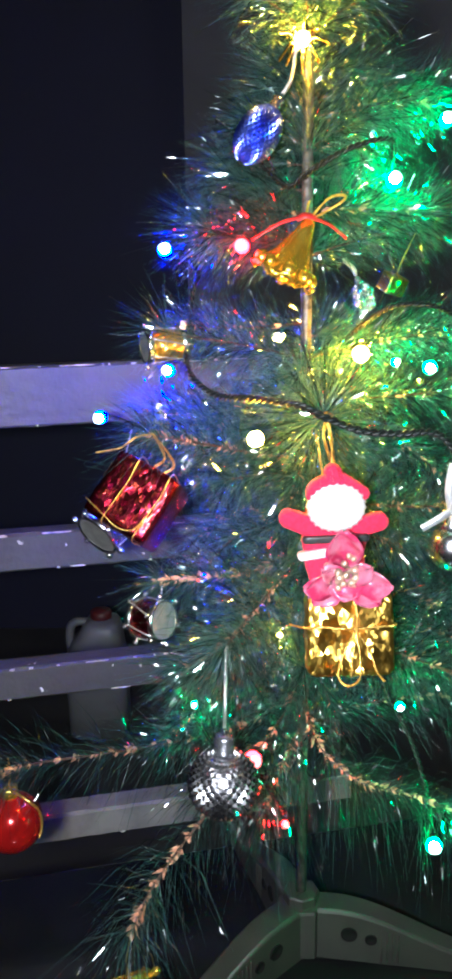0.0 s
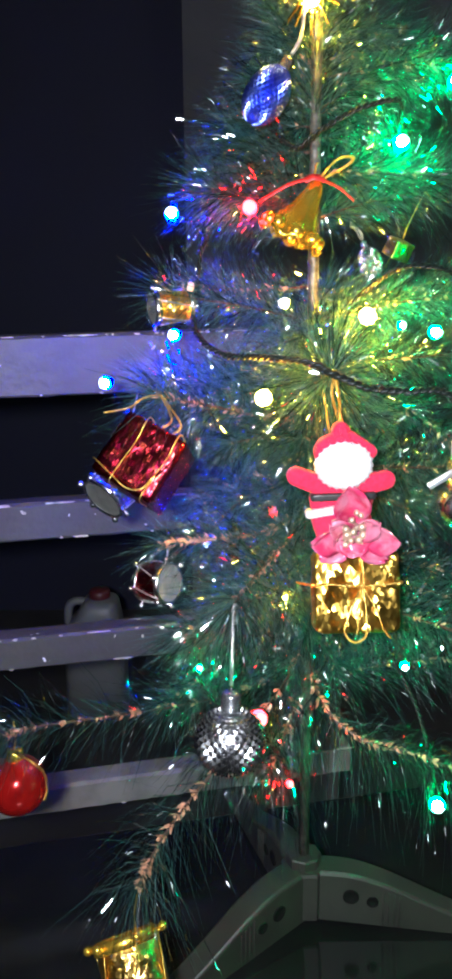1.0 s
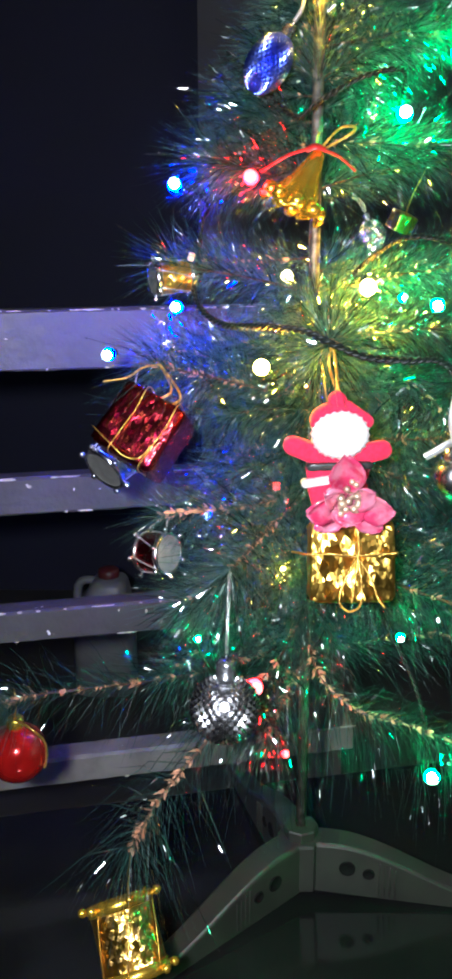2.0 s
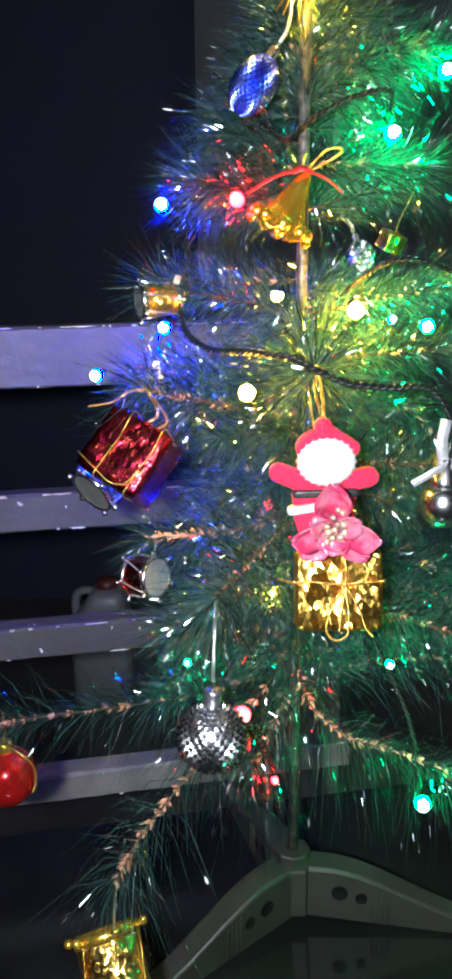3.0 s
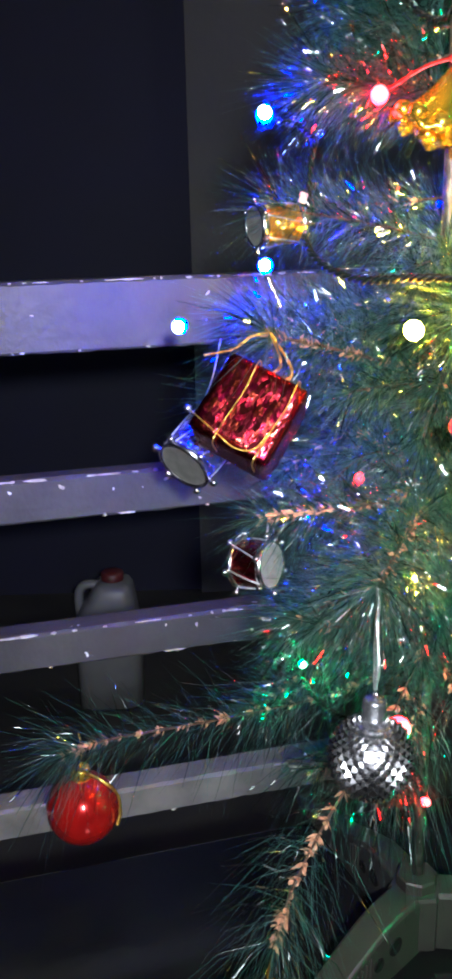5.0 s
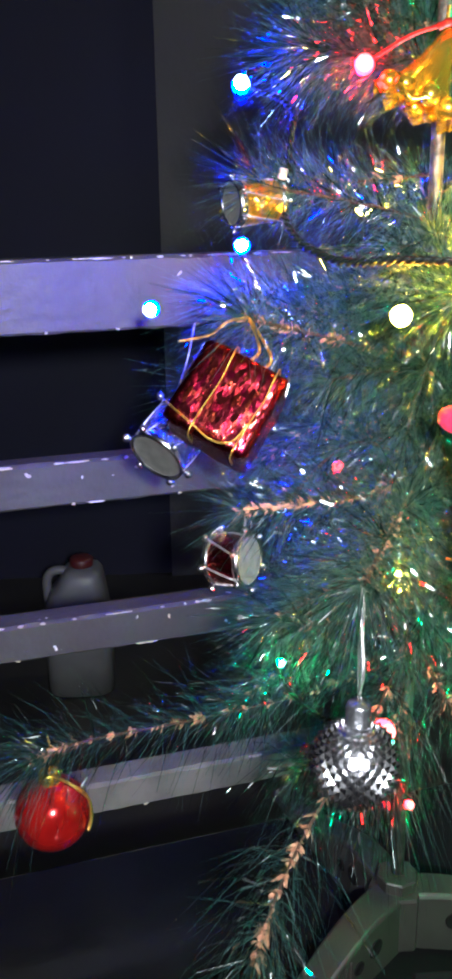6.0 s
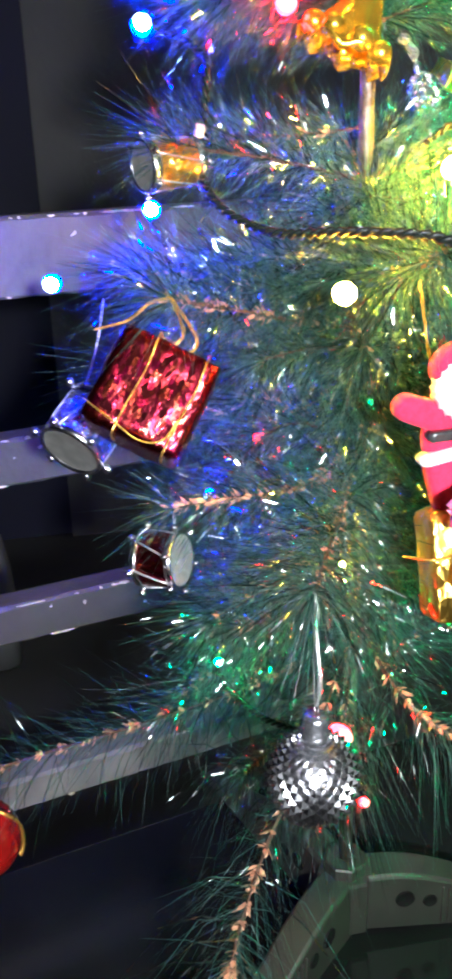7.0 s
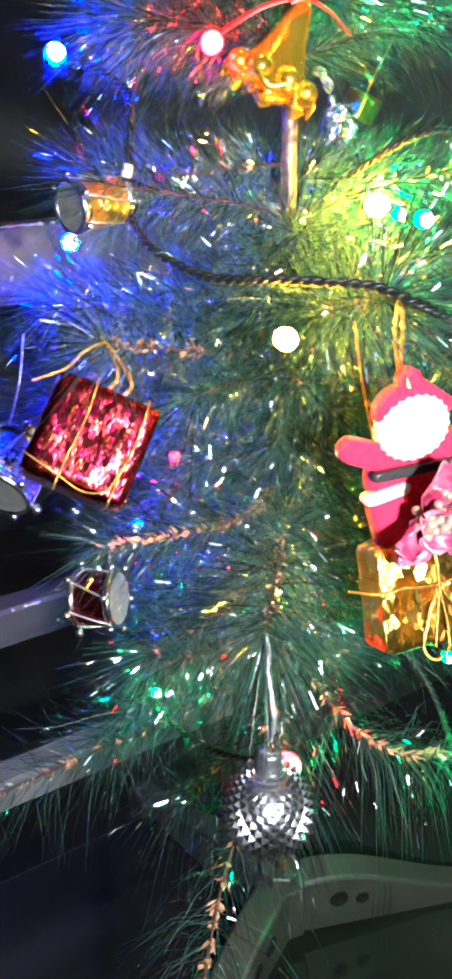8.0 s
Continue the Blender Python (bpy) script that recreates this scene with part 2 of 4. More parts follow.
def box(bm, size, at=(0, 0, 0), bevel=0.0, m=None, seg=2):
    res = bmesh.ops.create_cube(bm, size=1.0)
    vs = res["verts"]
    bmesh.ops.scale(bm, vec=size, verts=vs)
    if bevel:
        es = list({e for v in vs for e in v.link_edges})
        out = bmesh.ops.bevel(bm, geom=es, offset=bevel, segments=seg, affect="EDGES", profile=0.5)
        vs = list({v for f in out["faces"] for v in f.verts} | {v for v in vs if v.is_valid})
    bmesh.ops.transform(bm, matrix=(m or Matrix()) @ Matrix.Translation(at) if not m else Matrix.Translation(at) @ m, verts=vs)
    return vs


def lathe(bm, profile, seg=24, m=None):
    """A turned shape round z from (radius, z) rows."""
    rings = []
    for r, z in profile:
        if r < 1e-6:
            rings.append([bm.verts.new((0, 0, z))])
        else:
            rings.append([bm.verts.new((r * math.cos(2 * math.pi * i / seg), r * math.sin(2 * math.pi * i / seg), z)) for i in range(seg)])
    for a, b in zip(rings, rings[1:]):
        for i in range(seg):
            j = (i + 1) % seg
            if len(a) == 1 and len(b) == 1:
                continue
            if len(a) == 1:
                bm.faces.new((a[0], b[j], b[i]))
            elif len(b) == 1:
                bm.faces.new((a[i], a[j], b[0]))
            else:
                bm.faces.new((a[i], a[j], b[j], b[i]))
    vs = [v for r in rings for v in r]
    if m:
        bmesh.ops.transform(bm, matrix=m, verts=vs)
    return vs


def spline(points, n):
    """n places along a smooth line through the points."""
    p = [Vector(q) for q in points]
    p = [p[0] * 2 - p[1]] + p + [p[-1] * 2 - p[-2]]
    out = []
    for k in range(n):
        u = k / (n - 1) * (len(p) - 3)
        i = min(int(u), len(p) - 4)
        t = u - i
        a, b, c, d = p[i:i + 4]
        out.append(0.5 * (2 * b + (c - a) * t + (2 * a - 5 * b + 4 * c - d) * t * t + (3 * b - a - 3 * c + d) * t ** 3))
    return out


def frames(path):
    out, up = [], Vector((0.13, 0.21, 0.97))
    for i, p in enumerate(path):
        d = (path[min(i + 1, len(path) - 1)] - path[max(i - 1, 0)]).normalized()
        s = d.cross(up)
        if s.length < 1e-4:
            s = d.cross(Vector((1, 0, 0)))
        s.normalize()
        up = s.cross(d).normalized()
        out.append((p, d, s, up))
    return out


def tube(bm, path, radius, seg=6, taper=1.0):
    prev, n = None, len(path)
    for i, (p, d, s, u) in enumerate(frames(path)):
        r = radius * (1 + (taper - 1) * i / (n - 1))
        ring = [bm.verts.new(p + r * (math.cos(a) * s + math.sin(a) * u)) for a in (2 * math.pi * k / seg for k in range(seg))]
        if prev:
            for k in range(seg):
                bm.faces.new((prev[k], prev[(k + 1) % seg], ring[(k + 1) % seg], ring[k]))
        else:
            bm.faces.new(ring[::-1])
        prev = ring
    bm.faces.new(prev)


def twisted(bm, path, radius, turns_per_m, strands=2, seg=5):
    """Strands wound round each other along a path."""
    fr = frames(path)
    run = [0.0]
    for a, b in zip(path, path[1:]):
        run.append(run[-1] + (b - a).length)
    for k in range(strands):
        line = []
        for (p, d, s, u), q in zip(fr, run):
            a = 2 * math.pi * (q * turns_per_m + k / strands)
            line.append(p + radius * (math.cos(a) * s + math.sin(a) * u))
        tube(bm, line, radius, seg)


def cord(name, points, radius, material, parent, label="", turns=350.0):
    p = spline(points, max(12, 10 * len(points)))
    bm = bmesh.new()
    twisted(bm, p, radius * 0.55, turns, 2, 5)
    return part(name, bm, material, parent, label)


def local(ob, p):
    return ob.matrix_world.inverted() @ Vector(p)


# ---------------------------------------------------------------- the place: room, table, slatted rack
GROUND = -0.33
TOP = -0.006


def slab(name, size, at, material, label, category, bevel=0.0):
    bm = bmesh.new()
    box(bm, size, (0, 0, 0), bevel)
    ob = part(name, bm, material, None, label, smooth=False)
    ob.location = at
    return tagged(ob, label, category, kind="structure")


slab("floor", (6.0, 6.0, 0.1), (0, 1.0, GROUND - 0.05), FLOOR, "dark smooth floor lying in deep shade", "floor")
slab("ceiling", (6.0, 6.0, 0.1), (0, 1.0, 2.45), WALL, "plain grey plaster ceiling above the room", "ceiling")
slab("wall_back", (3.06, 0.12, 2.8), (1.44, 2.16, 1.03), WALL, "grey plaster wall behind the decorated tree", "wall")
slab("wall_back_side", (1.9, 0.12, 2.8), (-2.05, 2.16, 1.03), SHADE_BLUE, "wall beside the doorway, coloured dark blue for its shade", "wall")
# flat dark panel added where the unlit doorway would open
slab("doorway_panel", (1.018, 0.06, 2.8), (-0.5905, 2.15, 1.03), SHADE_BLUE, "added flat panel coloured dark blue for the unlit doorway", "door")
slab("wall_left", (0.1, 6.0, 2.8), (-3.0, 1.0, 1.03), SHADE_BLUE, "side wall coloured dark blue for its shade", "wall")
slab("wall_right", (0.1, 6.0, 2.8), (3.0, 1.0, 1.03), WALL, "grey plaster side wall", "wall")
slab("wall_front", (6.0, 0.1, 2.8), (0, -2.0, 1.03), SHADE_BLUE, "wall behind the viewer, coloured dark for the unlit room", "wall")


def table():
    """A low table with a black gloss top, its far edge turned a little."""
    ob = thing("table", pose(0.1, 0.84, TOP, 0, 0, 13.0), "low table with black glossy reflecting top under the tree", "table")
    bm = bmesh.new()
    box(bm, (1.5, 0.62, 0.022), (0, -0.31, -0.011), 0.003)
    part("tabletop", bm, LACQUER, ob)
    bm = bmesh.new()
    box(bm, (1.38, 0.5, 0.05), (0, -0.31, -0.0475), 0.002)
    part("apron", bm, LACQUER, ob)
    for x in (-0.66, 0.66):
        for y in (-0.07, -0.55):
            bm = bmesh.new()
            box(bm, (0.045, 0.045, TOP - GROUND - 0.0725), (x, y, -0.0725 - (TOP - GROUND - 0.0725) / 2), 0.003)
            part("leg", bm, LACQUER, ob)
    return ob


table()


def rail(name, parent, length, height, depth, x0, z, y=0.0, chips=16, seed=1, face=None):
    """A painted rail with uneven worn edges and loose flakes of bare primer along its front edges."""
    rnd = random.Random(seed)
    bm = bmesh.new()
    n = 90
    ring = []
    for i in range(n + 1):
        x = x0 + length * i / n
        j = [rnd.uniform(-0.0007, 0.0007) for _ in range(4)]
        sec = [(0.0, -height / 2 + 0.002), (0.002, -height / 2 + j[0]), (depth, -height / 2), (depth, height / 2),
               (0.003, height / 2 + j[1]), (0.0, height / 2 - 0.003 + j[2])]
        ring.append([bm.verts.new((x, y + a, z + b)) for a, b in sec])
    for a, b in zip(ring, ring[1:]):
        for k in range(6):
            bm.faces.new((a[k], b[k], b[(k + 1) % 6], a[(k + 1) % 6]))
    bm.faces.new(ring[0])
    bm.faces.new(ring[-1][::-1])
    bmesh.ops.recalc_face_normals(bm, faces=bm.faces)
    ob = part(name, bm, face or PAINT, parent, smooth=False)
    bm = bmesh.new()
    for _ in range(chips):
        x = x0 + length * rnd.random()
        w = rnd.uniform(0.002, 0.007) if rnd.random() < 0.6 else rnd.uniform(0.008, 0.026)
        edge = rnd.choice((1, 1, 1, 1, 1, 1, -1, 0))
        if edge == 0:
            w = rnd.uniform(0.002, 0.008)
        zz = z + edge * (height / 2 - 0.0012) + (rnd.uniform(-0.4, 0.4) * height if edge == 0 else 0)
        hgt = rnd.uniform(0.0004, 0.0014) if edge else rnd.uniform(0.0006, 0.0022)
        m, slant = 11, 0.0 if edge else rnd.uniform(-0.6, 0.9)
        rim = []
        for k in range(m):
            dx = w / 2 * math.cos(2 * math.pi * k / m) * rnd.uniform(0.6, 1.2)
            rim.append(bm.verts.new((x + dx, y - 0.0006, zz + slant * dx + hgt * math.sin(2 * math.pi * k / m) * rnd.uniform(0.4, 1.3))))
        f = bm.faces.new(rim)
        ext = bmesh.ops.extrude_face_region(bm, geom=[f])
        bmesh.ops.translate(bm, vec=(0, 0.002, 0), verts=[v for v in ext["geom"] if isinstance(v, bmesh.types.BMVert)])
    bmesh.ops.recalc_face_normals(bm, faces=bm.faces)
    part("bare_edge", bm, CHIP, ob, "flakes of bare white primer", smooth=False)["kind"] = "stuff"
    return ob


def rack():
    ob = thing("slatted_rack", pose(-0.187, 0.918, 0, 0, 0, 13.0), "grey painted wooden slatted rack with chipped edges behind the table", "rack")
    rail("rail", ob, 1.10, 0.061, 0.018, -0.80, 0.437, 0.0, 120, 3)
    rail("rail", ob, 1.10, 0.040, 0.022, -0.80, 0.279, -0.012, 95, 4)
    rail("rail", ob, 1.10, 0.036, 0.026, -0.80, 0.136, -0.018, 120, 5)
    rail("rail", ob, 1.145, 0.034, 0.03, -0.80, -0.060, 0.006, 6, 6, BARE)
    for x in (-0.83, 0.315):
        bm = bmesh.new()
        box(bm, (0.035, 0.04, 0.468 - GROUND), (x, 0.028, (0.468 + GROUND) / 2), 0.003)
        part("upright", bm, PAINT, ob)


rack()


def jug():
    """A squarish plastic jug with a grip bridging its cut shoulder, standing on the floor far behind."""
    ob = thing("plastic_jug", pose(-0.258, 1.62, GROUND, 0, 0, 0) @ Matrix.Diagonal((1, 1, 0.95, 1)), "pale grey plastic jug with dark red cap on the floor", "jug")
    bm = bmesh.new()
    rings, seg = [], 32
    for z, left, right, deep in ((0.0, -0.05, 0.05, 0.04), (0.006, -0.058, 0.059, 0.046), (0.12, -0.058, 0.059, 0.046), (0.175, -0.056, 0.056, 0.045),
                                 (0.2, -0.046, 0.053, 0.044), (0.22, -0.03, 0.05, 0.042), (0.236, -0.022, 0.047, 0.039), (0.245, -0.016, 0.042, 0.033), (0.249, -0.006, 0.03, 0.022)):
        cx, rx = (left + right) / 2, (right - left) / 2
        ring = []
        for k in range(seg):
            t = 2 * math.pi * k / seg
            c, d = math.cos(t), math.sin(t)
            ring.append(bm.verts.new((cx + rx * math.copysign(abs(c) ** 0.5, c), deep * math.copysign(abs(d) ** 0.5, d), z)))
        rings.append(ring)
    for lo, hi in zip(rings, rings[1:]):
        for k in range(seg):
            bm.faces.new((lo[k], lo[(k + 1) % seg], hi[(k + 1) % seg], hi[k]))
    bm.faces.new(rings[0][::-1])
    bm.faces.new(rings[-1])
    part("body", bm, JUG, ob)
    bm = bmesh.new()
    tube(bm, spline([(-0.047, 0, 0.165), (-0.0495, 0, 0.2), (-0.047, 0, 0.228), (-0.034, 0, 0.24), (-0.01, 0, 0.239)], 24), 0.0085, 10)
    part("handle", bm, JUG, ob)
    bm = bmesh.new()
    lathe(bm, [(0, 0.247), (0.019, 0.247), (0.02, 0.25), (0.02, 0.262), (0.017, 0.265), (0, 0.265)], 24, Matrix.Translation((0.012, 0, 0)))
    part("cap", bm, CAP_RED, ob, "dark red screw cap")


jug()

# ---------------------------------------------------------------- the tree
POLE = (0.062, 0.668)
TREE = thing("christmas_tree", pose(POLE[0], POLE[1], TOP), "green artificial tree with glossy needles standing on the table", "tree")


def pole():
    bm = bmesh.new()
    lathe(bm, [(0, 0.04), (0.0042, 0.04), (0.0042, 0.47), (0.0038, 0.475), (0.0038, 0.92), (0, 0.922)], 16)
    ob = part("trunk", bm, STEEL, TREE, "thin grey metal pole")
    bm = bmesh.new()
    lathe(bm, [(0.0043, 0.38), (0.0057, 0.382), (0.0057, 0.412), (0.0043, 0.414)], 16)
    part("sleeve", bm, STEEL, ob)


LEG = 0.19  # length of a foot from the middle of the hub


def leg_top(x):
    """Height of a foot's upper edge: level at the hub, falling in a hollow curve, low at the tip."""
    t = max(0.0, min(1.0, (x - 0.026) / (LEG - 0.026)))
    return 0.010 + 0.046 * (1 - t * t * (3 - 2 * t)) ** 1.25


def leg_under(x):
    return 0.011 * max(0.0, 1 - x / LEG) ** 1.1


def leg_half(x):
    return 0.0125 - 0.003 * x / LEG


def foot_leg(parent, angle):
    """A deep moulded plate standing on edge, with two dark discs painted as holes and moulded ribs on each side."""
    turn = (0, 0, radians(angle))
    bm = bmesh.new()
    n, ring = 26, []
    for i in range(n + 1):
        x = 0.004 + (LEG - 0.004) * i / n
        top, bot, w = leg_top(x), leg_under(x), leg_half(x)
        if i == n:
            top -= 0.003
        ring.append([bm.verts.new((x, q * w, z)) for q, z in ((-1, bot), (-1, top - 0.003), (-0.93, top - 0.0012), (-0.8, top), (0.8, top), (0.93, top - 0.0012), (1, top - 0.003), (1, bot))])
    for a, b in zip(ring, ring[1:]):
        for k in range(8):
            bm.faces.new((a[k], b[k], b[(k + 1) % 8], a[(k + 1) % 8]))
    bm.faces.new(ring[0])
    bm.faces.new(ring[-1][::-1])
    bmesh.ops.recalc_face_normals(bm, faces=bm.faces)
    leg = part("leg", bm, PLASTIC, parent, smooth=False)
    leg.rotation_euler = turn
    for side in (-1, 1):
        # each disc imitates a shaded opening; the plate is not pierced
        for x, z, r in ((0.040, 0.034, 0.0062), (0.058, 0.030, 0.0046)):
            bm = bmesh.new()
            lathe(bm, [(0, 0.0007), (r * 0.9, 0.0007), (r, 0.0012), (r * 1.1, 0.0008), (r * 1.12, -0.002)], 20,
                  Matrix.Translation((x, side * leg_half(x), z)) @ Matrix.Rotation(radians(-90 * side), 4, "X"))
            part("hole_disc", bm, HOLE_SHADE, parent, "flat disc darkened as a shaded opening").rotation_euler = turn
        for k in range(4):
            x = 0.067 + 0.0045 * k
            lo, hi = leg_under(x) + 0.003, leg_top(x) - 0.006
            bm = bmesh.new()
            box(bm, (0.0014, 0.0018, hi - lo), (x, side * (leg_half(x) + 0.0002), (hi + lo) / 2), 0.0004)
            part("rib", bm, PLASTIC, parent).rotation_euler = turn


def stand():
    bm = bmesh.new()
    lathe(bm, [(0, 0.0105), (0.019, 0.0105), (0.0205, 0.012), (0.0205, 0.0535), (0.0195, 0.056), (0.0125, 0.0567)], 6)
    ob = part("stand", bm, PLASTIC, TREE, "grey plastic three-legged stand", smooth=False)
    bm = bmesh.new()
    lathe(bm, [(0.0148, 0.055), (0.0148, 0.0642), (0.0138, 0.0654), (0.0045, 0.0656), (0.0045, 0.055)], 8)
    part("collar", bm, PLASTIC, ob, smooth=False)
    for a in (354.0, 221.0, 108.0):
        foot_leg(ob, a)


pole()
stand()


def needles(path, length, count, seed, droop=0.15, first=0.1, spread=(30, 75), tip_extra=0.12, film=0.28):
    """Thin flat needles set all round a wire, leaning to its tip, each bent once."""
    rnd = np.random.RandomState(seed)
    fr = frames(path)
    pts = np.array([f[0] for f in fr]); ds = np.array([f[1] for f in fr]); ss = np.array([f[2] for f in fr]); us = np.array([f[3] for f in fr])
    n_tip = int(count * tip_extra)
    u = np.concatenate([first + (1 - first) * rnd.rand(count - n_tip), 1 - 0.05 * rnd.rand(n_tip)]) * (len(path) - 1)
    i = np.minimum(u.astype(int), len(path) - 2)
    w = (u - i)[:, None]
    p = pts[i] * (1 - w) + pts[i + 1] * w
    d = ds[i]
    az = rnd.rand(count) * 2 * math.pi
    rad = np.cos(az)[:, None] * ss[i] + np.sin(az)[:, None] * us[i]
    lean = np.radians(spread[0] + (spread[1] - spread[0]) * rnd.rand(count))
    lean[count - n_tip:] = np.radians(5 + 65 * rnd.rand(n_tip))
    way = np.cos(lean)[:, None] * d + np.sin(lean)[:, None] * rad
    ln = (length * (0.4 + 0.75 * rnd.rand(count)))[:, None]
    side = np.cross(way, rnd.randn(count, 3))
    side /= np.linalg.norm(side, axis=1)[:, None]
    broad = rnd.rand(count) < film
    wd = np.where(broad, 0.0002 + 0.0004 * rnd.rand(count), 0.00005 + 0.00007 * rnd.rand(count))[:, None]
    down = np.array([0, 0, -1.0])
    bend = droop * (0.4 + rnd.rand(count))[:, None]
    jit = rnd.randn(count, 3) * 0.13
    m1 = p + way * ln * 0.5 + jit * ln * 0.4
    m2 = p + (way + down * bend * 0.6 + jit) * ln
    rows = np.stack([p - side * wd, p + side * wd, m1 - side * wd, m1 + side * wd, m2 - side * wd * 0.35, m2 + side * wd * 0.35], 1).reshape(-1, 3)
    base = (np.arange(count) * 6)[:, None]
    faces = np.concatenate([base + np.array([[0, 1, 3, 2]]), base + np.array([[2, 3, 5, 4]])])
    return rows, faces, np.concatenate([broad, broad])


def branch(points, length=0.05, density=3400, seed=1, droop=0.15, stubs=True, first=0.1, spread=(30, 75), fuzz=1.0, film=0.28):
    """A wire branch in world places, with its needles and the cut copper ends along the wire."""
    path = spline([Vector(p) - Vector((POLE[0], POLE[1], TOP)) for p in points], 22)
    run = sum((b - a).length for a, b in zip(path, path[1:]))
    rnd = random.Random(seed)
    bm = bmesh.new()
    twisted(bm, path, 0.0006, 160, 2, 4)
    if stubs:
        fr = frames(path)
        for k in range(int(run * 190 * fuzz)):
            p, d, s, u = fr[rnd.randrange(3, 22)]
            p = p + d * rnd.triangular(-0.5, 0.5, 0.0) * 0.7 * run / 21
            a = rnd.uniform(0, 2 * math.pi)
            for turn in (0.0, rnd.uniform(1.6, 3.6)):
                r = math.cos(a + turn) * s + math.sin(a + turn) * u
                e = p + (r * 0.8 + d * rnd.uniform(0.3, 1.0)) * rnd.uniform(0.003, 0.0075)
                t = d.cross(r) * rnd.uniform(0.0008, 0.0018)
                mid = (p + e) / 2
                vs = [bm.verts.new(q) for q in (p, mid + t, e, mid - t)]
                bm.faces.new(vs).material_index = 1
    wire = part("branch", bm, [DARK_WIRE, COPPER], TREE, "copper brown twisted wire", smooth=False)
    rows, faces, broad = needles(path, length, int(run * density * 2.1) + 260, seed, droop, first, spread, film=film)
    me = bpy.data.meshes.new("needles")
    me.from_pydata(rows.tolist(), [], faces.tolist())
    me.materials.append(NEEDLE)
    me.materials.append(FILM)
    me.polygons.foreach_set("material_index", broad.astype(np.int32))
    ob = new("needles", me)
    ob.parent = wire
    tagged(ob, kind="stuff")
    return wire


px, py = POLE
# branches that carry the ornaments
branch([(px, py, 0.445), (0.063, 0.62, 0.462), (0.066, 0.572, 0.476)], 0.056, 6000, 111, 0.05, fuzz=1.0, spread=(35, 85))
branch([(px, py, 0.355), (0.034, 0.61, 0.347), (0.004, 0.557, 0.331)], 0.056, 4200, 12, 0.15, spread=(35, 85))
branch([(px, py, 0.425), (0.031, 0.67, 0.430), (-0.010, 0.65, 0.443), (-0.046, 0.63, 0.454)], 0.046, 3200, 13, fuzz=2.4)
branch([(px, py, 0.362), (0.025, 0.632, 0.354), (-0.013, 0.636, 0.348), (-0.047, 0.655, 0.338)], 0.044, 2200, 14, fuzz=3.0)
branch([(px, py, 0.235), (0.0, 0.68, 0.200), (-0.08, 0.672, 0.188), (-0.150, 0.655, 0.187), (-0.178, 0.645, 0.183)], 0.055, 1500, 15, 0.3, fuzz=2.2, film=0.35)
branch([(px, py, 0.245), (0.02, 0.6, 0.222), (-0.02, 0.551, 0.199), (-0.045, 0.51, 0.186), (-0.056, 0.489, 0.172)], 0.052, 430, 16, 0.9, fuzz=2.2, film=0.45)
branch([(px, 0.70, 0.56), (0.064, 0.705, 0.58), (0.066, 0.71, 0.606)], 0.055, 9000, 17, 0.0, spread=(45, 95))
branch([(px, py, 0.60), (0.02, 0.69, 0.595), (-0.015, 0.71, 0.590)], 0.045, 3000, 18, 0.05)
branch([(px, py, 0.525), (0.02, 0.68, 0.522), (-0.022, 0.675, 0.524)], 0.034, 2600, 19)
branch([(px, py, 0.45), (0.0, 0.71, 0.45), (-0.05, 0.73, 0.452)], 0.046, 3400, 20)
branch([(px, py, 0.60), (0.10, 0.68, 0.602), (0.145, 0.69, 0.60)], 0.055, 3600, 21, 0.0)
branch([(px, py, 0.47), (0.11, 0.65, 0.475), (0.165, 0.64, 0.48)], 0.05, 3400, 22)
branch([(px, py, 0.40), (0.11, 0.62, 0.405), (0.15, 0.58, 0.415)], 0.05, 3600, 23)
branch([(px, py, 0.30), (0.10, 0.62, 0.305), (0.17, 0.56, 0.30), (0.2, 0.53, 0.29)], 0.058, 3400, 24)
branch([(px, py, 0.25), (0.066, 0.60, 0.238), (0.092, 0.58, 0.219), (0.128, 0.575, 0.21), (0.16, 0.575, 0.196)], 0.05, 900, 25, 1.0, fuzz=2.2, film=0.4)
branch([(px, py, 0.215), (0.045, 0.63, 0.2), (0.03, 0.6, 0.182)], 0.05, 800, 29, 1.3, fuzz=1.2, film=0.4)
branch([(px, py, 0.21), (0.03, 0.655, 0.19), (-0.012, 0.64, 0.168)], 0.05, 750, 30, 1.2, fuzz=1.2, film=0.4)
branch([(px, py, 0.31), (0.02, 0.64, 0.30), (-0.03, 0.64, 0.275)], 0.05, 3000, 26)
branch([(px, py, 0.66), (0.05, 0.69, 0.685), (0.045, 0.70, 0.705)], 0.042, 6000, 27, 0.0)
branch([(px, py, 0.66), (0.11, 0.67, 0.668), (0.15, 0.69, 0.672)], 0.045, 3600, 28, 0.0)
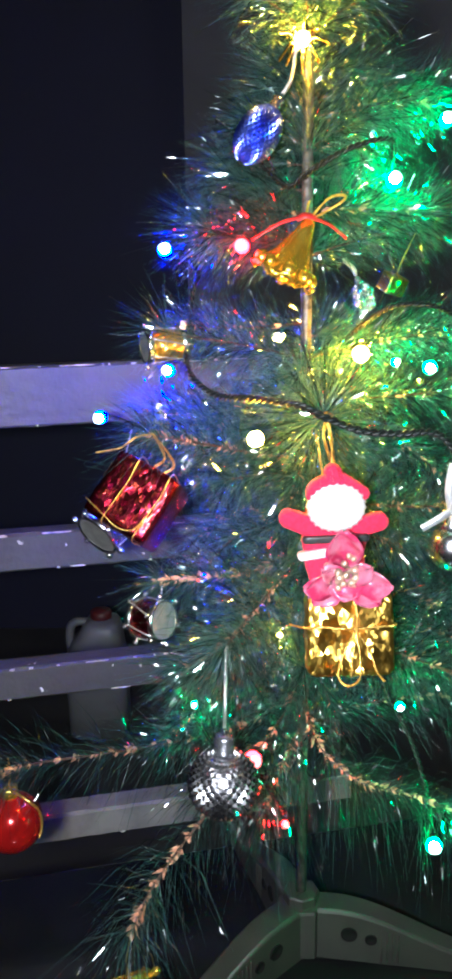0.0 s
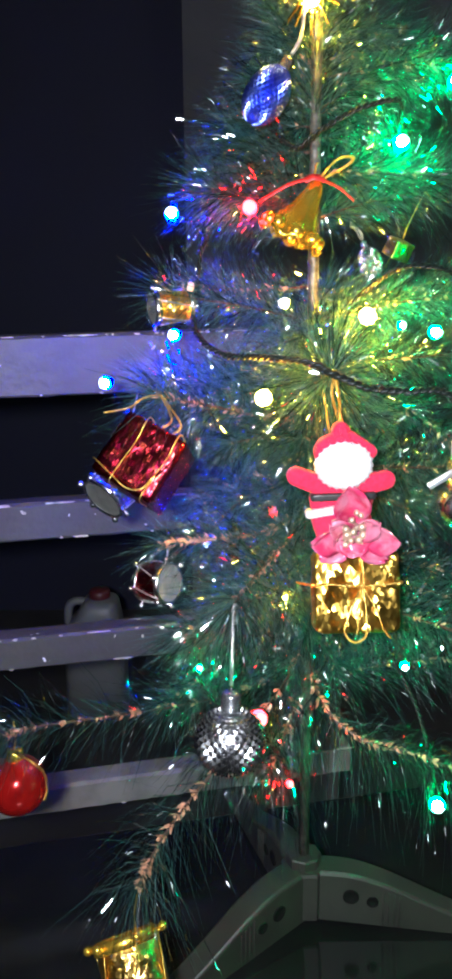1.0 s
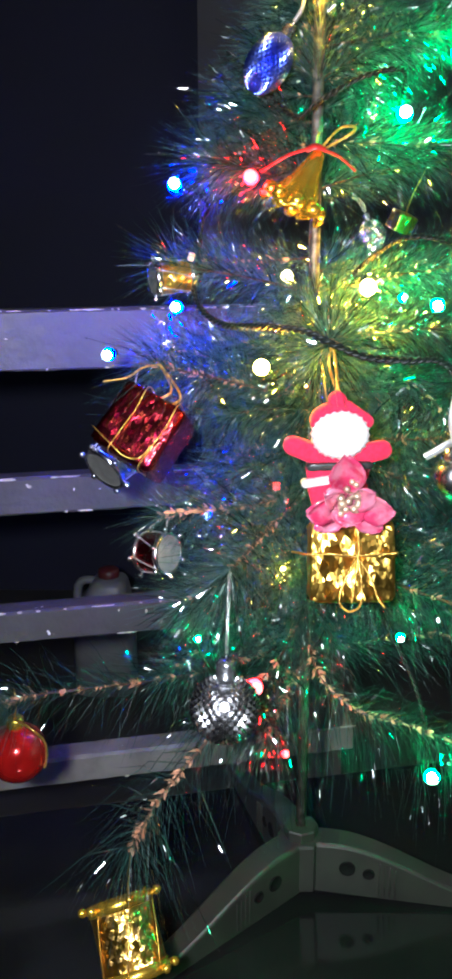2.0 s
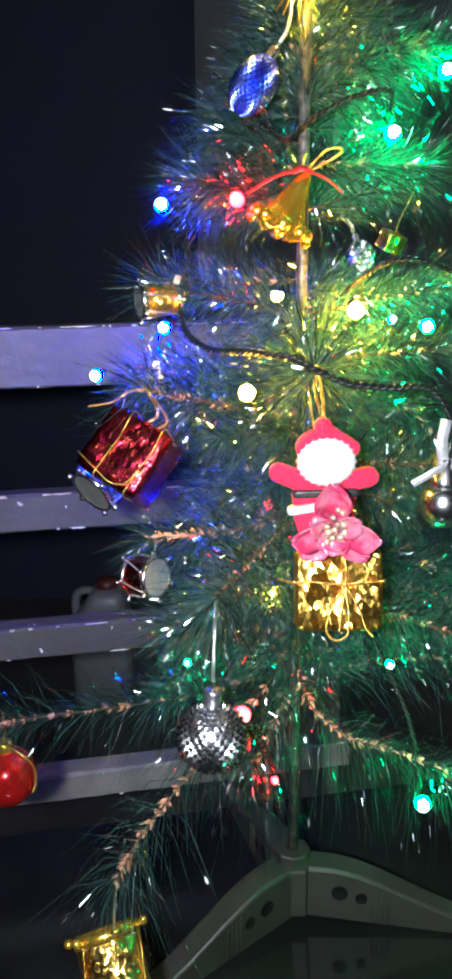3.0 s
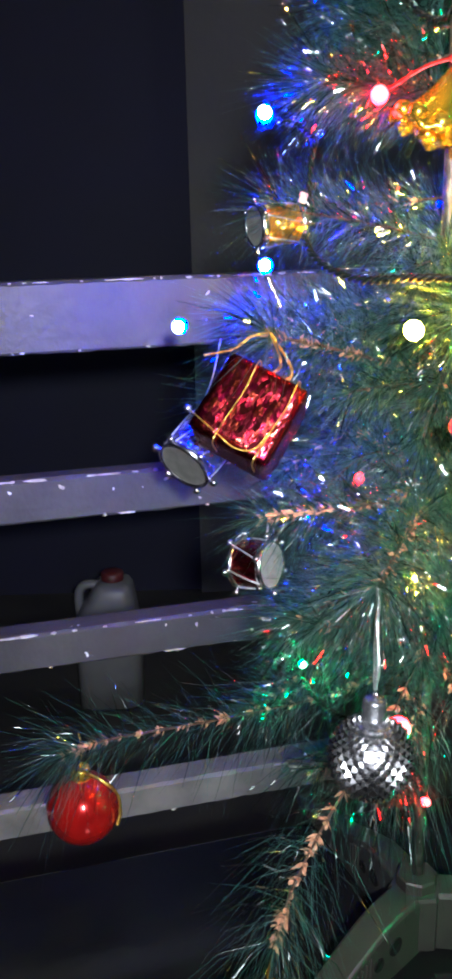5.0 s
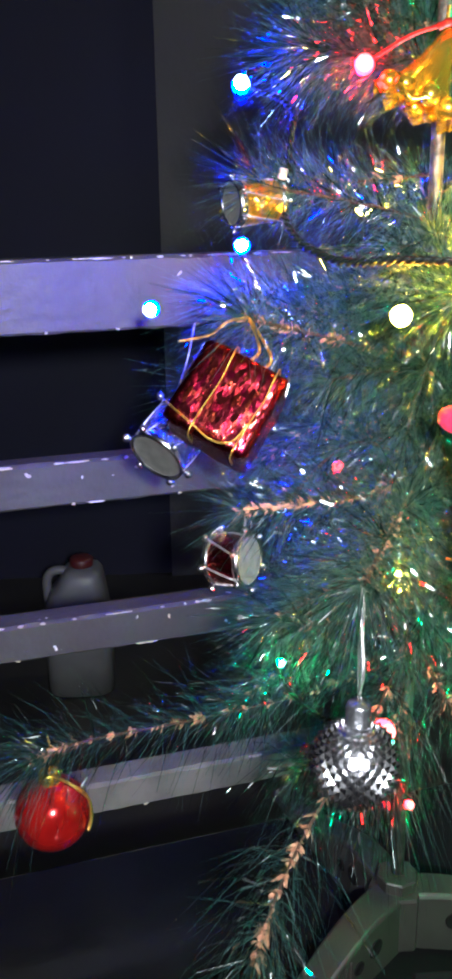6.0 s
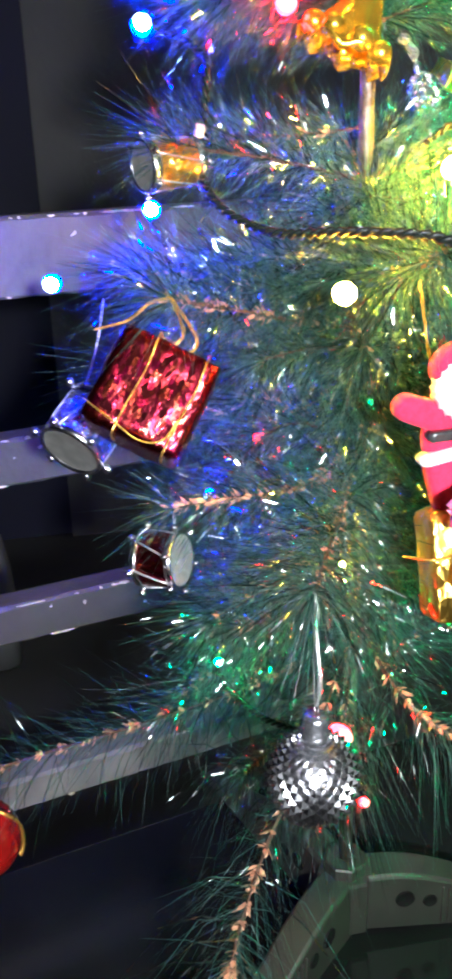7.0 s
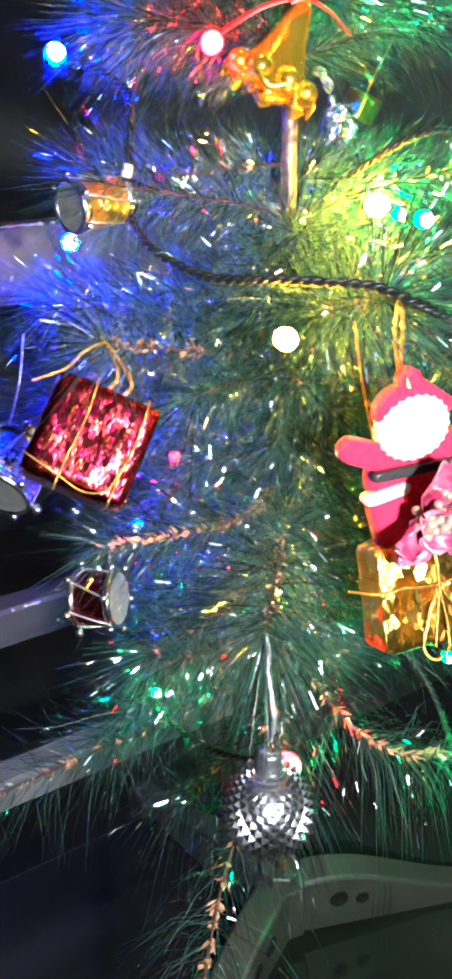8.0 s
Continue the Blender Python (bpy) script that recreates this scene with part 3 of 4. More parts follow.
# the rest of the crown, layer by layer
rng = random.Random(5)
count = 60
for layer, (z, n) in enumerate(((0.22, 9), (0.29, 9), (0.36, 9), (0.43, 8), (0.50, 8), (0.57, 7), (0.64, 7), (0.71, 6), (0.78, 5), (0.85, 4))):
    reach = 0.055 + max(0.0, 0.62 - z) * 0.42 if z < 0.6 else 0.04
    for k in range(n):
        a = 360 * (k + 0.5 * (layer % 2)) / n + rng.uniform(-12, 12)
        a %= 360
        front = 195 < a < 345
        if front and z < 0.68:
            continue
        reach_k = reach * rng.uniform(0.85, 1.1)
        if 140 < a <= 195 and 0.2 < z < 0.42:
            reach_k *= 0.5
        c, s = math.cos(radians(a)), math.sin(radians(a))
        sag = 0.02 if z > 0.45 else -0.03
        branch([(px, py, z), (px + c * reach_k * 0.5, py + s * reach_k * 0.5, z + 0.012), (px + c * reach_k, py + s * reach_k, z + sag)],
               0.05 if z < 0.45 else 0.042 if z < 0.6 else 0.036, 3600, count, 0.12, stubs=reach_k > 0.1)
        count += 1
# inner branches behind and beside the pole, closing the gaps between the layers
for k in range(34):
    z = 0.42 + 0.28 * (k + 0.5) / 34
    a = 2 + (k * 83.0) % 176
    reach_k = 0.06 * rng.uniform(0.7, 1.2)
    if 0.46 < z < 0.56 and 55 < a < 150 or 0.53 < z < 0.62 and a < 110:
        continue
    c, d = math.cos(radians(a)), math.sin(radians(a))
    branch([(px, py, z), (px + c * reach_k * 0.5, py + d * reach_k * 0.5, z + 0.004), (px + c * reach_k, py + d * reach_k, z + rng.uniform(-0.02, 0.015))],
           0.042, 6000, 400 + k, 0.15, stubs=True, fuzz=0.5)
# thin twigs close round the upper pole
for k in range(14):
    z, a = 0.45 + 0.045 * k / 14, 195 + (k * 97.0) % 150
    c, d = math.cos(radians(a)), math.sin(radians(a))
    branch([(px, py, z), (px + c * 0.012, py + d * 0.012, z + 0.004), (px + c * 0.026, py + d * 0.026, z + 0.002)], 0.036, 1500, 500 + k, 0.1, stubs=False)
# short inner branches in front, filling the crown behind the ornaments
for k in range(30):
    z = 0.24 + 0.19 * (k + 0.5) / 30
    a = 188 + (k * 61.0) % 164
    reach_k = (0.03 if 225 < a < 318 else 0.075) * rng.uniform(0.8, 1.2)
    if a < 225 and 0.3 < z < 0.4:
        continue
    c, d = math.cos(radians(a)), math.sin(radians(a))
    branch([(px, py, z), (px + c * reach_k * 0.5, py + d * reach_k * 0.5, z + 0.004), (px + c * reach_k, py + d * reach_k, z + rng.uniform(-0.02, 0.015))],
           0.04, 4000, 300 + k, 0.15, stubs=True, fuzz=0.6)
branch([(px, py, 0.62), (px, py, 0.7), (px, py, 0.9)], 0.034, 3600, 98, 0.0, stubs=False)
branch([(px, py, 0.88), (px, py, 0.93), (px, py, 0.97)], 0.04, 4000, 99, 0.0)

# ---------------------------------------------------------------- light string
LIGHTS = thing("string_lights", pose(0, 0, 0), "string of coloured lit bulbs on dark green twisted cable", "lights")


def cable(points, radius=0.0011):
    bm = bmesh.new()
    twisted(bm, spline(points, 14 * len(points)), radius, 95, 2, 6)
    return part("cable", bm, CABLE, LIGHTS)


cable([(-0.018, 0.69, 0.528), (-0.023, 0.67, 0.513), (-0.019, 0.64, 0.494), (-0.001, 0.61, 0.484), (0.022, 0.58, 0.486), (0.048, 0.555, 0.486),
       (0.064, 0.545, 0.48), (0.086, 0.55, 0.471), (0.109, 0.555, 0.468), (0.136, 0.565, 0.465), (0.153, 0.575, 0.44), (0.16, 0.60, 0.41)], 0.0013)
cable([(-0.022, 0.67, 0.513), (-0.013, 0.68, 0.511), (0.012, 0.70, 0.51), (0.044, 0.72, 0.516), (0.068, 0.71, 0.508), (0.085, 0.69, 0.507),
       (0.098, 0.66, 0.522), (0.116, 0.64, 0.537), (0.136, 0.64, 0.539), (0.156, 0.65, 0.534), (0.18, 0.67, 0.52)])
cable([(0.0, 0.71, 0.665), (0.014, 0.70, 0.653), (0.031, 0.68, 0.632), (0.048, 0.66, 0.616), (0.059, 0.65, 0.623), (0.071, 0.645, 0.63), (0.091, 0.65, 0.64),
       (0.115, 0.655, 0.645), (0.122, 0.68, 0.64), (0.125, 0.705, 0.628)])
cable([(-0.019, 0.67, 0.508), (-0.019, 0.67, 0.528), (-0.017, 0.67, 0.55), (-0.014, 0.69, 0.559), (-0.022, 0.71, 0.569), (-0.035, 0.722, 0.572)])
cable([(-0.024, 0.67, 0.236), (-0.022, 0.665, 0.222), (-0.014, 0.65, 0.214), (-0.006, 0.62, 0.22), (0.006, 0.595, 0.228), (0.019, 0.578, 0.236)])
cable([(0.019, 0.578, 0.236), (0.03, 0.59, 0.21), (0.044, 0.60, 0.178)])
cable([(0.148, 0.592, 0.158), (0.15, 0.605, 0.18), (0.14, 0.62, 0.22), (0.12, 0.64, 0.26)])


bm = bmesh.new()
box(bm, (0.0045, 0.004, 0.006), (-0.024, 0.655, 0.526), 0.001, Matrix.Rotation(0.3, 4, "Y"))
part("clip", bm, SKIN_FELT, LIGHTS, "small pale pink plastic clip")


def bulb(colour, at, aim=(0, 0, 1), size=1.0):
    """A small coloured dome with a paler glowing cap for its glaring middle, in a dark socket."""
    m = Matrix.Translation(at) @ Vector(aim).to_track_quat("Z", "Y").to_matrix().to_4x4() @ Matrix.Scale(size, 4)
    bm = bmesh.new()
    lathe(bm, [(0.0, -0.0045), (0.0028, -0.0045), (0.0039, -0.002), (0.0041, 0.0005), (0.0036, 0.002), (0.0026, 0.003), (0, 0.0033)], 16, m)
    b = part("bulb", bm, GLOW[colour], LIGHTS, "lit " + colour + " bulb")
    bm = bmesh.new()
    lathe(bm, [(0.0038, 0.0018), (0.0036, 0.003), (0.0026, 0.0043), (0.0014, 0.0049), (0, 0.005)], 16, m)
    part("core", bm, CORE[colour], b, "added paler cap for the bulb's glaring middle")
    bm = bmesh.new()
    lathe(bm, [(0.0, -0.0135), (0.0016, -0.013), (0.0026, -0.011), (0.0028, -0.0046), (0.0, -0.0044)], 10, m)
    part("socket", bm, SOCKET, b)


for colour, at, aim, size in (
        ("blue", (-0.040, 0.723, 0.576), (0, -1, 0.35), 1.25), ("blue", (-0.040, 0.723, 0.486), (-0.2, -1, 0.1), 1.15),
        ("blue", (-0.097, 0.739, 0.447), (-0.2, -1, 0), 1.25), ("blue", (-0.017, 0.705, 0.322), (-0.3, -1, 0), 0.85),
        ("red", (0.017, 0.652, 0.578), (-0.2, -1, 0.2), 1.2), ("red", (0.021, 0.566, 0.243), (0.2, -1, 0.1), 1.3),
        ("red", (0.044, 0.59, 0.176), (0.2, -0.9, 0.4), 0.65), ("red", (0.043, 0.827, 0.312), (0, -1, 0.2), 1.0),
        ("warm", (0.024, 0.583, 0.46), (-0.1, -1, 0.1), 1.22), ("warm", (0.097, 0.640, 0.506), (-0.1, -1, 0.2), 1.35),
        ("warm", (0.048, 0.785, 0.506), (-0.2, -1, 0.2), 1.3), ("warm", (0.0565, 0.648, 0.704), (0, -1, 0), 1.15),
        ("warm", (0.042, 0.63, 0.305), (0, -1, 0.2), 0.42),
        ("green", (0.125, 0.694, 0.622), (0, -1, 0.2), 1.3), ("green", (0.155, 0.69, 0.490), (-0.1, -1, 0), 1.2),
        ("green", (0.1487, 0.578, 0.166), (-0.15, -1, 0.4), 1.3), ("green", (-0.0227, 0.66, 0.234), (0, -1, 0.4), 0.65),
        ("green", (0.121, 0.58, 0.274), (0, -1, 0.1), 0.7), ("green", (0.155, 0.67, 0.658), (0, -1, 0.2), 1.1),
        ("green", (0.137, 0.84, 0.327), (0.1, -1, 0.1), 0.9), ("green", (0.126, 0.668, 0.497), (0.2, -1, 0.1), 0.7)):
    bulb(colour, at, aim, size)

# ---------------------------------------------------------------- ornaments


def gift(m, size, material, label):
    """A foil-wrapped box with slightly puffed faces, soft edges and cord round it."""
    ob = thing("gift_box", m, label, "gift ornament")
    bm = bmesh.new()
    bmesh.ops.create_cube(bm, size=1.0)
    bmesh.ops.subdivide_edges(bm, edges=bm.edges[:], cuts=11, use_grid_fill=True)
    for v in bm.verts:
        c = v.co
        q = [abs(a) for a in c]
        n = noise.noise(c * 7 + Vector((size[0] * 90, 0, 0))) * 0.02 + noise.noise(c * 19) * 0.012
        edge = sorted(q)[1]
        soft = 1 - 0.05 * max(0, (edge - 0.42) / 0.08) ** 2
        c *= soft
        c += c.normalized() * n
        v.co = Vector((c.x * size[0], c.y * size[1], c.z * size[2]))
    part("wrapped_box", bm, material, ob)
    return ob


def gold_gift():
    m = pose(0.0814, 0.553, 0.3405, -17, 0, 2) @ Matrix.Scale(0.93, 4)
    ob = gift(m, (0.0575, 0.022, 0.0555), GOLD_FOIL, "small box wrapped in crumpled gold foil with gold cord")
    f = -0.012
    cord("cord", [(-0.040, 0.0, 0.0065), (-0.030, -0.012, 0.005), (-0.02, f - 0.001, 0.0055), (0, f - 0.001, 0.004), (0.02, f - 0.001, 0.005), (0.0295, f, 0.006), (0.03, 0, 0.006)], 0.0011, GOLD_CORD, ob)
    cord("cord", [(0.002, f, 0.029), (0.004, f - 0.001, 0.012), (0.003, f - 0.0015, 0.0), (0.001, f - 0.001, -0.014), (-0.001, f, -0.028)], 0.0011, GOLD_CORD, ob)
    cord("bow_loop", [(0.002, f - 0.002, 0.003), (-0.006, f - 0.004, -0.012), (-0.010, f - 0.004, -0.026), (-0.004, f - 0.004, -0.033), (0.004, f - 0.004, -0.029), (0.005, f - 0.003, -0.015), (0.003, f - 0.002, 0.002)], 0.001, GOLD_CORD, ob)
    cord("bow_loop", [(0.003, f - 0.002, 0.003), (0.012, f - 0.003, -0.012), (0.016, f - 0.003, -0.024), (0.021, f - 0.003, -0.031)], 0.001, GOLD_CORD, ob)
    cord("hanging_cord", [(0.0, 0.012, 0.028), (-0.006, 0.014, 0.05), (-0.012, 0.014, 0.10), (-0.018, 0.006, 0.138)], 0.0008, GOLD_CORD, ob)


def flower():
    """Five glossy folded petals round a cluster of beads."""
    ob = thing("artificial_flower", pose(0.0765, 0.544, 0.3840, 6, 0, 0) @ Matrix.Scale(1.32, 4), "glossy pink artificial flower with bronze beads on the gold box", "flower")
    for a, ln, wd, tilt in ((95, 0.027, 0.0085, 10), (140, 0.020, 0.006, 30), (42, 0.020, 0.006, 30), (183, 0.024, 0.0068, 24), (0, 0.025, 0.0068, 24), (218, 0.020, 0.0062, 8), (324, 0.021, 0.0062, 8), (262, 0.013, 0.0075, 24), (288, 0.012, 0.0075, 30)):
        bm = bmesh.new()
        n, w = 12, 8
        grid = []
        for i in range(n + 1):
            s = i / n
            half = wd * max(0.05, math.sin(math.pi * (0.04 + 0.96 * s ** 1.5))) ** 0.6
            row = []
            for j in range(w + 1):
                v = 2 * j / w - 1
                cup = -0.006 * s - 0.005 * v * v * math.sin(math.pi * s) + 0.0012 * math.sin(9 * s + 4 * v + a)
                row.append(bm.verts.new((v * half, cup, s * ln)))
            grid.append(row)
        for i in range(n):
            for j in range(w):
                bm.faces.new((grid[i][j], grid[i][j + 1], grid[i + 1][j + 1], grid[i + 1][j]))
        ext = bmesh.ops.extrude_face_region(bm, geom=bm.faces[:])
        bmesh.ops.translate(bm, vec=(0, 0.0006, 0), verts=[v for v in ext["geom"] if isinstance(v, bmesh.types.BMVert)])
        bmesh.ops.recalc_face_normals(bm, faces=bm.faces)
        bmesh.ops.transform(bm, matrix=Matrix.Rotation(radians(90 - a), 4, "Y") @ Matrix.Rotation(radians(tilt), 4, "X"), verts=bm.verts)
        part("petal", bm, PINK_PETAL, ob)
    rnd = random.Random(8)
    for k in range(26):
        a, r = rnd.uniform(0, 2 * math.pi), 0.0105 * math.sqrt(rnd.random())
        bm = bmesh.new()
        bmesh.ops.create_icosphere(bm, subdivisions=2, radius=rnd.uniform(0.0014, 0.0022), matrix=Matrix.Translation((r * math.cos(a), -0.008 + r * 0.2, r * math.sin(a) + 0.001)))
        part("bead", bm, BEAD, ob)


def plate(bm, outline, thick, y, index, puff=0.0):
    """A flat shape in x and z with rounded front, from an outline."""
    front = [bm.verts.new((x, y - thick * 0.35, z)) for x, z in outline]
    back = [bm.verts.new((x, y + thick * 0.5, z)) for x, z in outline]
    cx, cz = sum(p[0] for p in outline) / len(outline), sum(p[1] for p in outline) / len(outline)
    inner = [bm.verts.new((cx + (x - cx) * 0.86, y - thick * 0.5 - puff * 0.7, cz + (z - cz) * 0.86)) for x, z in outline]
    core = [bm.verts.new((cx + (x - cx) * 0.45, y - thick * 0.5 - puff, cz + (z - cz) * 0.45)) for x, z in outline]
    n = len(outline)
    for k in range(n):
        j = (k + 1) % n
        for a, b in ((back, front), (front, inner), (inner, core)):
            bm.faces.new((a[k], a[j], b[j], b[k])).material_index = index
    bm.faces.new(core).material_index = index
    bm.faces.new(back[::-1]).material_index = index


def oval(cx, cz, rx, rz, n=36, frill=0.0, waves=0):
    return [(cx + rx * (1 + frill * math.cos(waves * 2 * math.pi * k / n)) * math.cos(2 * math.pi * k / n),
             cz + rz * (1 + frill * math.cos(waves * 2 * math.pi * k / n)) * math.sin(2 * math.pi * k / n)) for k in range(n)]


def capsule(x0, z0, x1, z1, r0, r1, n=10):
    a = math.atan2(z1 - z0, x1 - x0)
    return ([(x0 + r0 * math.cos(a + math.pi / 2 + math.pi * k / n), z0 + r0 * math.sin(a + math.pi / 2 + math.pi * k / n)) for k in range(n + 1)]
            + [(x1 + r1 * math.cos(a - math.pi / 2 + math.pi * k / n), z1 + r1 * math.sin(a - math.pi / 2 + math.pi * k / n)) for k in range(n + 1)])


def felt_doll():
    """A flat stuffed felt doll, plain shapes in one mesh."""
    bm = bmesh.new()
    plate(bm, capsule(-0.002, -0.045, 0.005, -0.045, 0.0165, 0.0165), 0.005, 0.0, 0, 0.002)
    plate(bm, capsule(-0.008, -0.0375, -0.027, -0.030, 0.0065, 0.0058), 0.006, -0.0005, 0, 0.001)
    plate(bm, capsule(0.010, -0.0375, 0.029, -0.033, 0.0065, 0.0058), 0.006, -0.0005, 0, 0.001)
    plate(bm, capsule(-0.0075, -0.058, -0.004, -0.075, 0.0095, 0.008), 0.007, -0.001, 0, 0.002)
    plate(bm, capsule(0.011, -0.058, 0.009, -0.075, 0.0095, 0.008), 0.007, -0.001, 0, 0.002)
    plate(bm, capsule(-0.0165, -0.0425, 0.020, -0.0415, 0.0023, 0.0023), 0.005, -0.0058, 2)
    plate(bm, capsule(-0.019, -0.0535, -0.001, -0.0505, 0.0026, 0.0026), 0.006, -0.004, 1, 0.001)
    plate(bm, oval(0, -0.0145, 0.0165, 0.0118), 0.006, -0.001, 0, 0.002)
    plate(bm, capsule(0.004, -0.008, 0.018, -0.0145, 0.007, 0.0045), 0.006, -0.0015, 0, 0.001)
    plate(bm, oval(0, -0.0015, 0.0055, 0.0055), 0.006, -0.001, 0, 0.001)
    plate(bm, oval(0.002, -0.0225, 0.0178, 0.0152, 72, 0.035, 24), 0.007, -0.003, 1, 0.0025)
    plate(bm, oval(0.002, -0.0205, 0.0125, 0.0088), 0.004, -0.0062, 3, 0.001)
    bmesh.ops.recalc_face_normals(bm, faces=bm.faces)
    ob = part("felt_doll", bm, [RED_FELT, WHITE_FLUFF, BLACK_BAND, SKIN_FELT])
    ob.matrix_world = pose(0.0703, 0.558, 0.4453, 0, 0, 2)
    return tagged(ob, "flat red felt doll with white fluffy beard, hanging on gold cord", "doll")


gold_gift()
small = gift(pose(0.132, 0.728, 0.549, 20, 15, 30), (0.017, 0.014, 0.014), GOLD_FOIL, "tiny box wrapped in gold foil behind the gold bell")
cord("hanging_cord", [(0, 0, 0.007), (-0.003, -0.002, 0.02), (-0.004, -0.004, 0.045)], 0.0006, GOLD_CORD, small)
flower()
felt_doll()
hang = thing("ornament_cord", pose(0.066, 0.564, 0.478), "twisted gold cord loop tied to a branch tip", "cord")
cord("strand", [(0, -0.002, 0.002), (0.003, -0.002, -0.012), (0.005, 0.002, -0.026), (0.0065, 0.004, -0.0345)], 0.0014, GOLD_CORD, hang)
cord("strand", [(0.001, -0.001, 0.002), (-0.001, -0.002, -0.012), (0.003, 0.002, -0.026), (0.0065, 0.004, -0.0345)], 0.0012, GOLD_CORD, hang)


def red_gift():
    m = pose(-0.057, 0.628, 0.407, -30, 26, -20) @ Matrix.Scale(1.2, 4)
    ob = gift(m, (0.041, 0.041, 0.041), RED_FOIL, "small box wrapped in red glittering foil with gold cord, hanging")
    h = 0.0212
    for x in (-0.006, 0.0145):
        cord("cord", [(x, h, h), (x, 0, h + 0.0006), (x, -h, h), (x + 0.001, -h - 0.0008, 0.006), (x, -h - 0.0008, -0.01), (x, -h, -h), (x, 0, -h)], 0.00045, GOLD_CORD, ob)
    cord("cord", [(-h, -h, -0.014), (-0.006, -h - 0.001, -0.0175), (0.004, -h - 0.0012, -0.0195), (0.012, -h - 0.001, -0.016), (0.0145, -h - 0.001, -0.006)], 0.00045, GOLD_CORD, ob)
    top = local(ob, (-0.045, 0.629, 0.455))
    cord("hanging_cord", [(0.004, 0.0, 0.021), (0.006, 0.0, 0.03), top], 0.0009, GOLD_CORD, ob)
    cord("hanging_cord", [(-0.002, -0.004, 0.021), (0.0, -0.002, 0.03), top], 0.0009, GOLD_CORD, ob)
    tail = [local(ob, p) for p in ((-0.045, 0.629, 0.455), (-0.056, 0.622, 0.454), (-0.066, 0.618, 0.448), (-0.082, 0.612, 0.446))]
    cord("cord_end", tail, 0.0007, GOLD_CORD, ob)


red_gift()


def drum(at, axis, r, h, shell, rim, hang_to, label, cord_material, lugs=6, roll=0.0, skin=None):
    """A toy drum: shell, two skins, two rims with knobs, slanting cords and a hanging thread."""
    m = Matrix.Translation(at) @ Vector(axis).to_track_quat("Z", "Y").to_matrix().to_4x4() @ Matrix.Rotation(radians(roll), 4, "Z")
    ob = thing("toy_drum", m, label, "drum ornament", "toy drums on the tree")
    bm = bmesh.new()
    lathe(bm, [(r * 0.96, -h / 2), (r * 0.97, 0), (r * 0.96, h / 2)], 32)
    part("shell", bm, shell, ob)
    for s in (-1, 1):
        bm = bmesh.new()
        lathe(bm, [(r * 0.9, s * h * 0.52), (r * 0.94, s * h * 0.56), (r * 1.03, s * h * 0.55), (r * 1.05, s * h * 0.47), (r * 1.03, s * h * 0.39), (r * 0.96, s * h * 0.385)], 32)
        bmesh.ops.recalc_face_normals(bm, faces=bm.faces)
        rm = part("rim", bm, rim, ob)
        for k in range(lugs):
            a = 2 * math.pi * (k + 0.5 * (s > 0)) / lugs
            bm = bmesh.new()
            bmesh.ops.create_icosphere(bm, subdivisions=2, radius=r * 0.15, matrix=Matrix.Translation((r * 1.22 * math.cos(a), r * 1.22 * math.sin(a), s * h * 0.5)))
            tube(bm, [Vector((r * q * math.cos(a), r * q * math.sin(a), s * h * 0.47)) for q in (0.98, 1.08, 1.2)], r * 0.06, 6)
            part("knob", bm, rim, rm)
        bm = bmesh.new()
        lathe(bm, [(0, s * h * 0.50), (r * 0.5, s * h * 0.502), (r * 0.93, s * h * 0.525)], 28)
        part("skin", bm, skin or DRUM_SKIN, ob)
    for k in range(lugs):
        a, b = 2 * math.pi * k / lugs, 2 * math.pi * (k + 0.5) / lugs
        bm = bmesh.new()
        tube(bm, [Vector((r * 1.02 * math.cos(a + (b - a) * t), r * 1.02 * math.sin(a + (b - a) * t), -h * 0.42 + h * 0.84 * t)) for t in (0, 0.25, 0.5, 0.75, 1)], 0.0005, 5)
        part("tension_cord", bm, cord_material, ob)
    if hang_to:
        e = local(ob, hang_to)
        d = Vector((e.x, e.y, 0))
        d = d.normalized() * r if d.length > 1e-4 else Vector((r, 0, 0))
        zz = max(-h * 0.45, min(h * 0.45, e.z))
        cord("hanging_cord", [(d.x, d.y, zz), ((d.x + e.x) / 2 + 0.002, (d.y + e.y) / 2, (zz + e.z) / 2), e], 0.0008, cord_material, ob)
    return ob


drum((-0.038, 0.662, 0.512), (-0.92, -0.4, -0.05), 0.0118, 0.027, GOLD_HOLO, SILVER, (-0.022, 0.675, 0.524), "toy drum with gold holographic shell and clear silver rim", SILVER_CORD)
drum((-0.087, 0.700, 0.372), (-0.57, -0.65, -0.50), 0.0185, 0.032, SILVER_FOIL, SILVER, (-0.07, 0.72, 0.44), "toy drum with silver holographic shell hanging behind the red box", SILVER_CORD)
drum((-0.053, 0.655, 0.308), (0.82, -0.55, 0.12), 0.0155, 0.022, RED_FOIL, SILVER, (-0.046, 0.658, 0.338), "small toy drum with red shell, clear skin and silver rims", SILVER_CORD, skin=CLEAR)
drum((-0.062, 0.497, 0.096), (-0.3, 0.55, 0.75), 0.0215, 0.046, GOLD_HOLO, GOLD, (-0.056, 0.489, 0.172), "gold foil toy drum hanging low on a branch tip", GOLD_CORD, skin=GOLD)


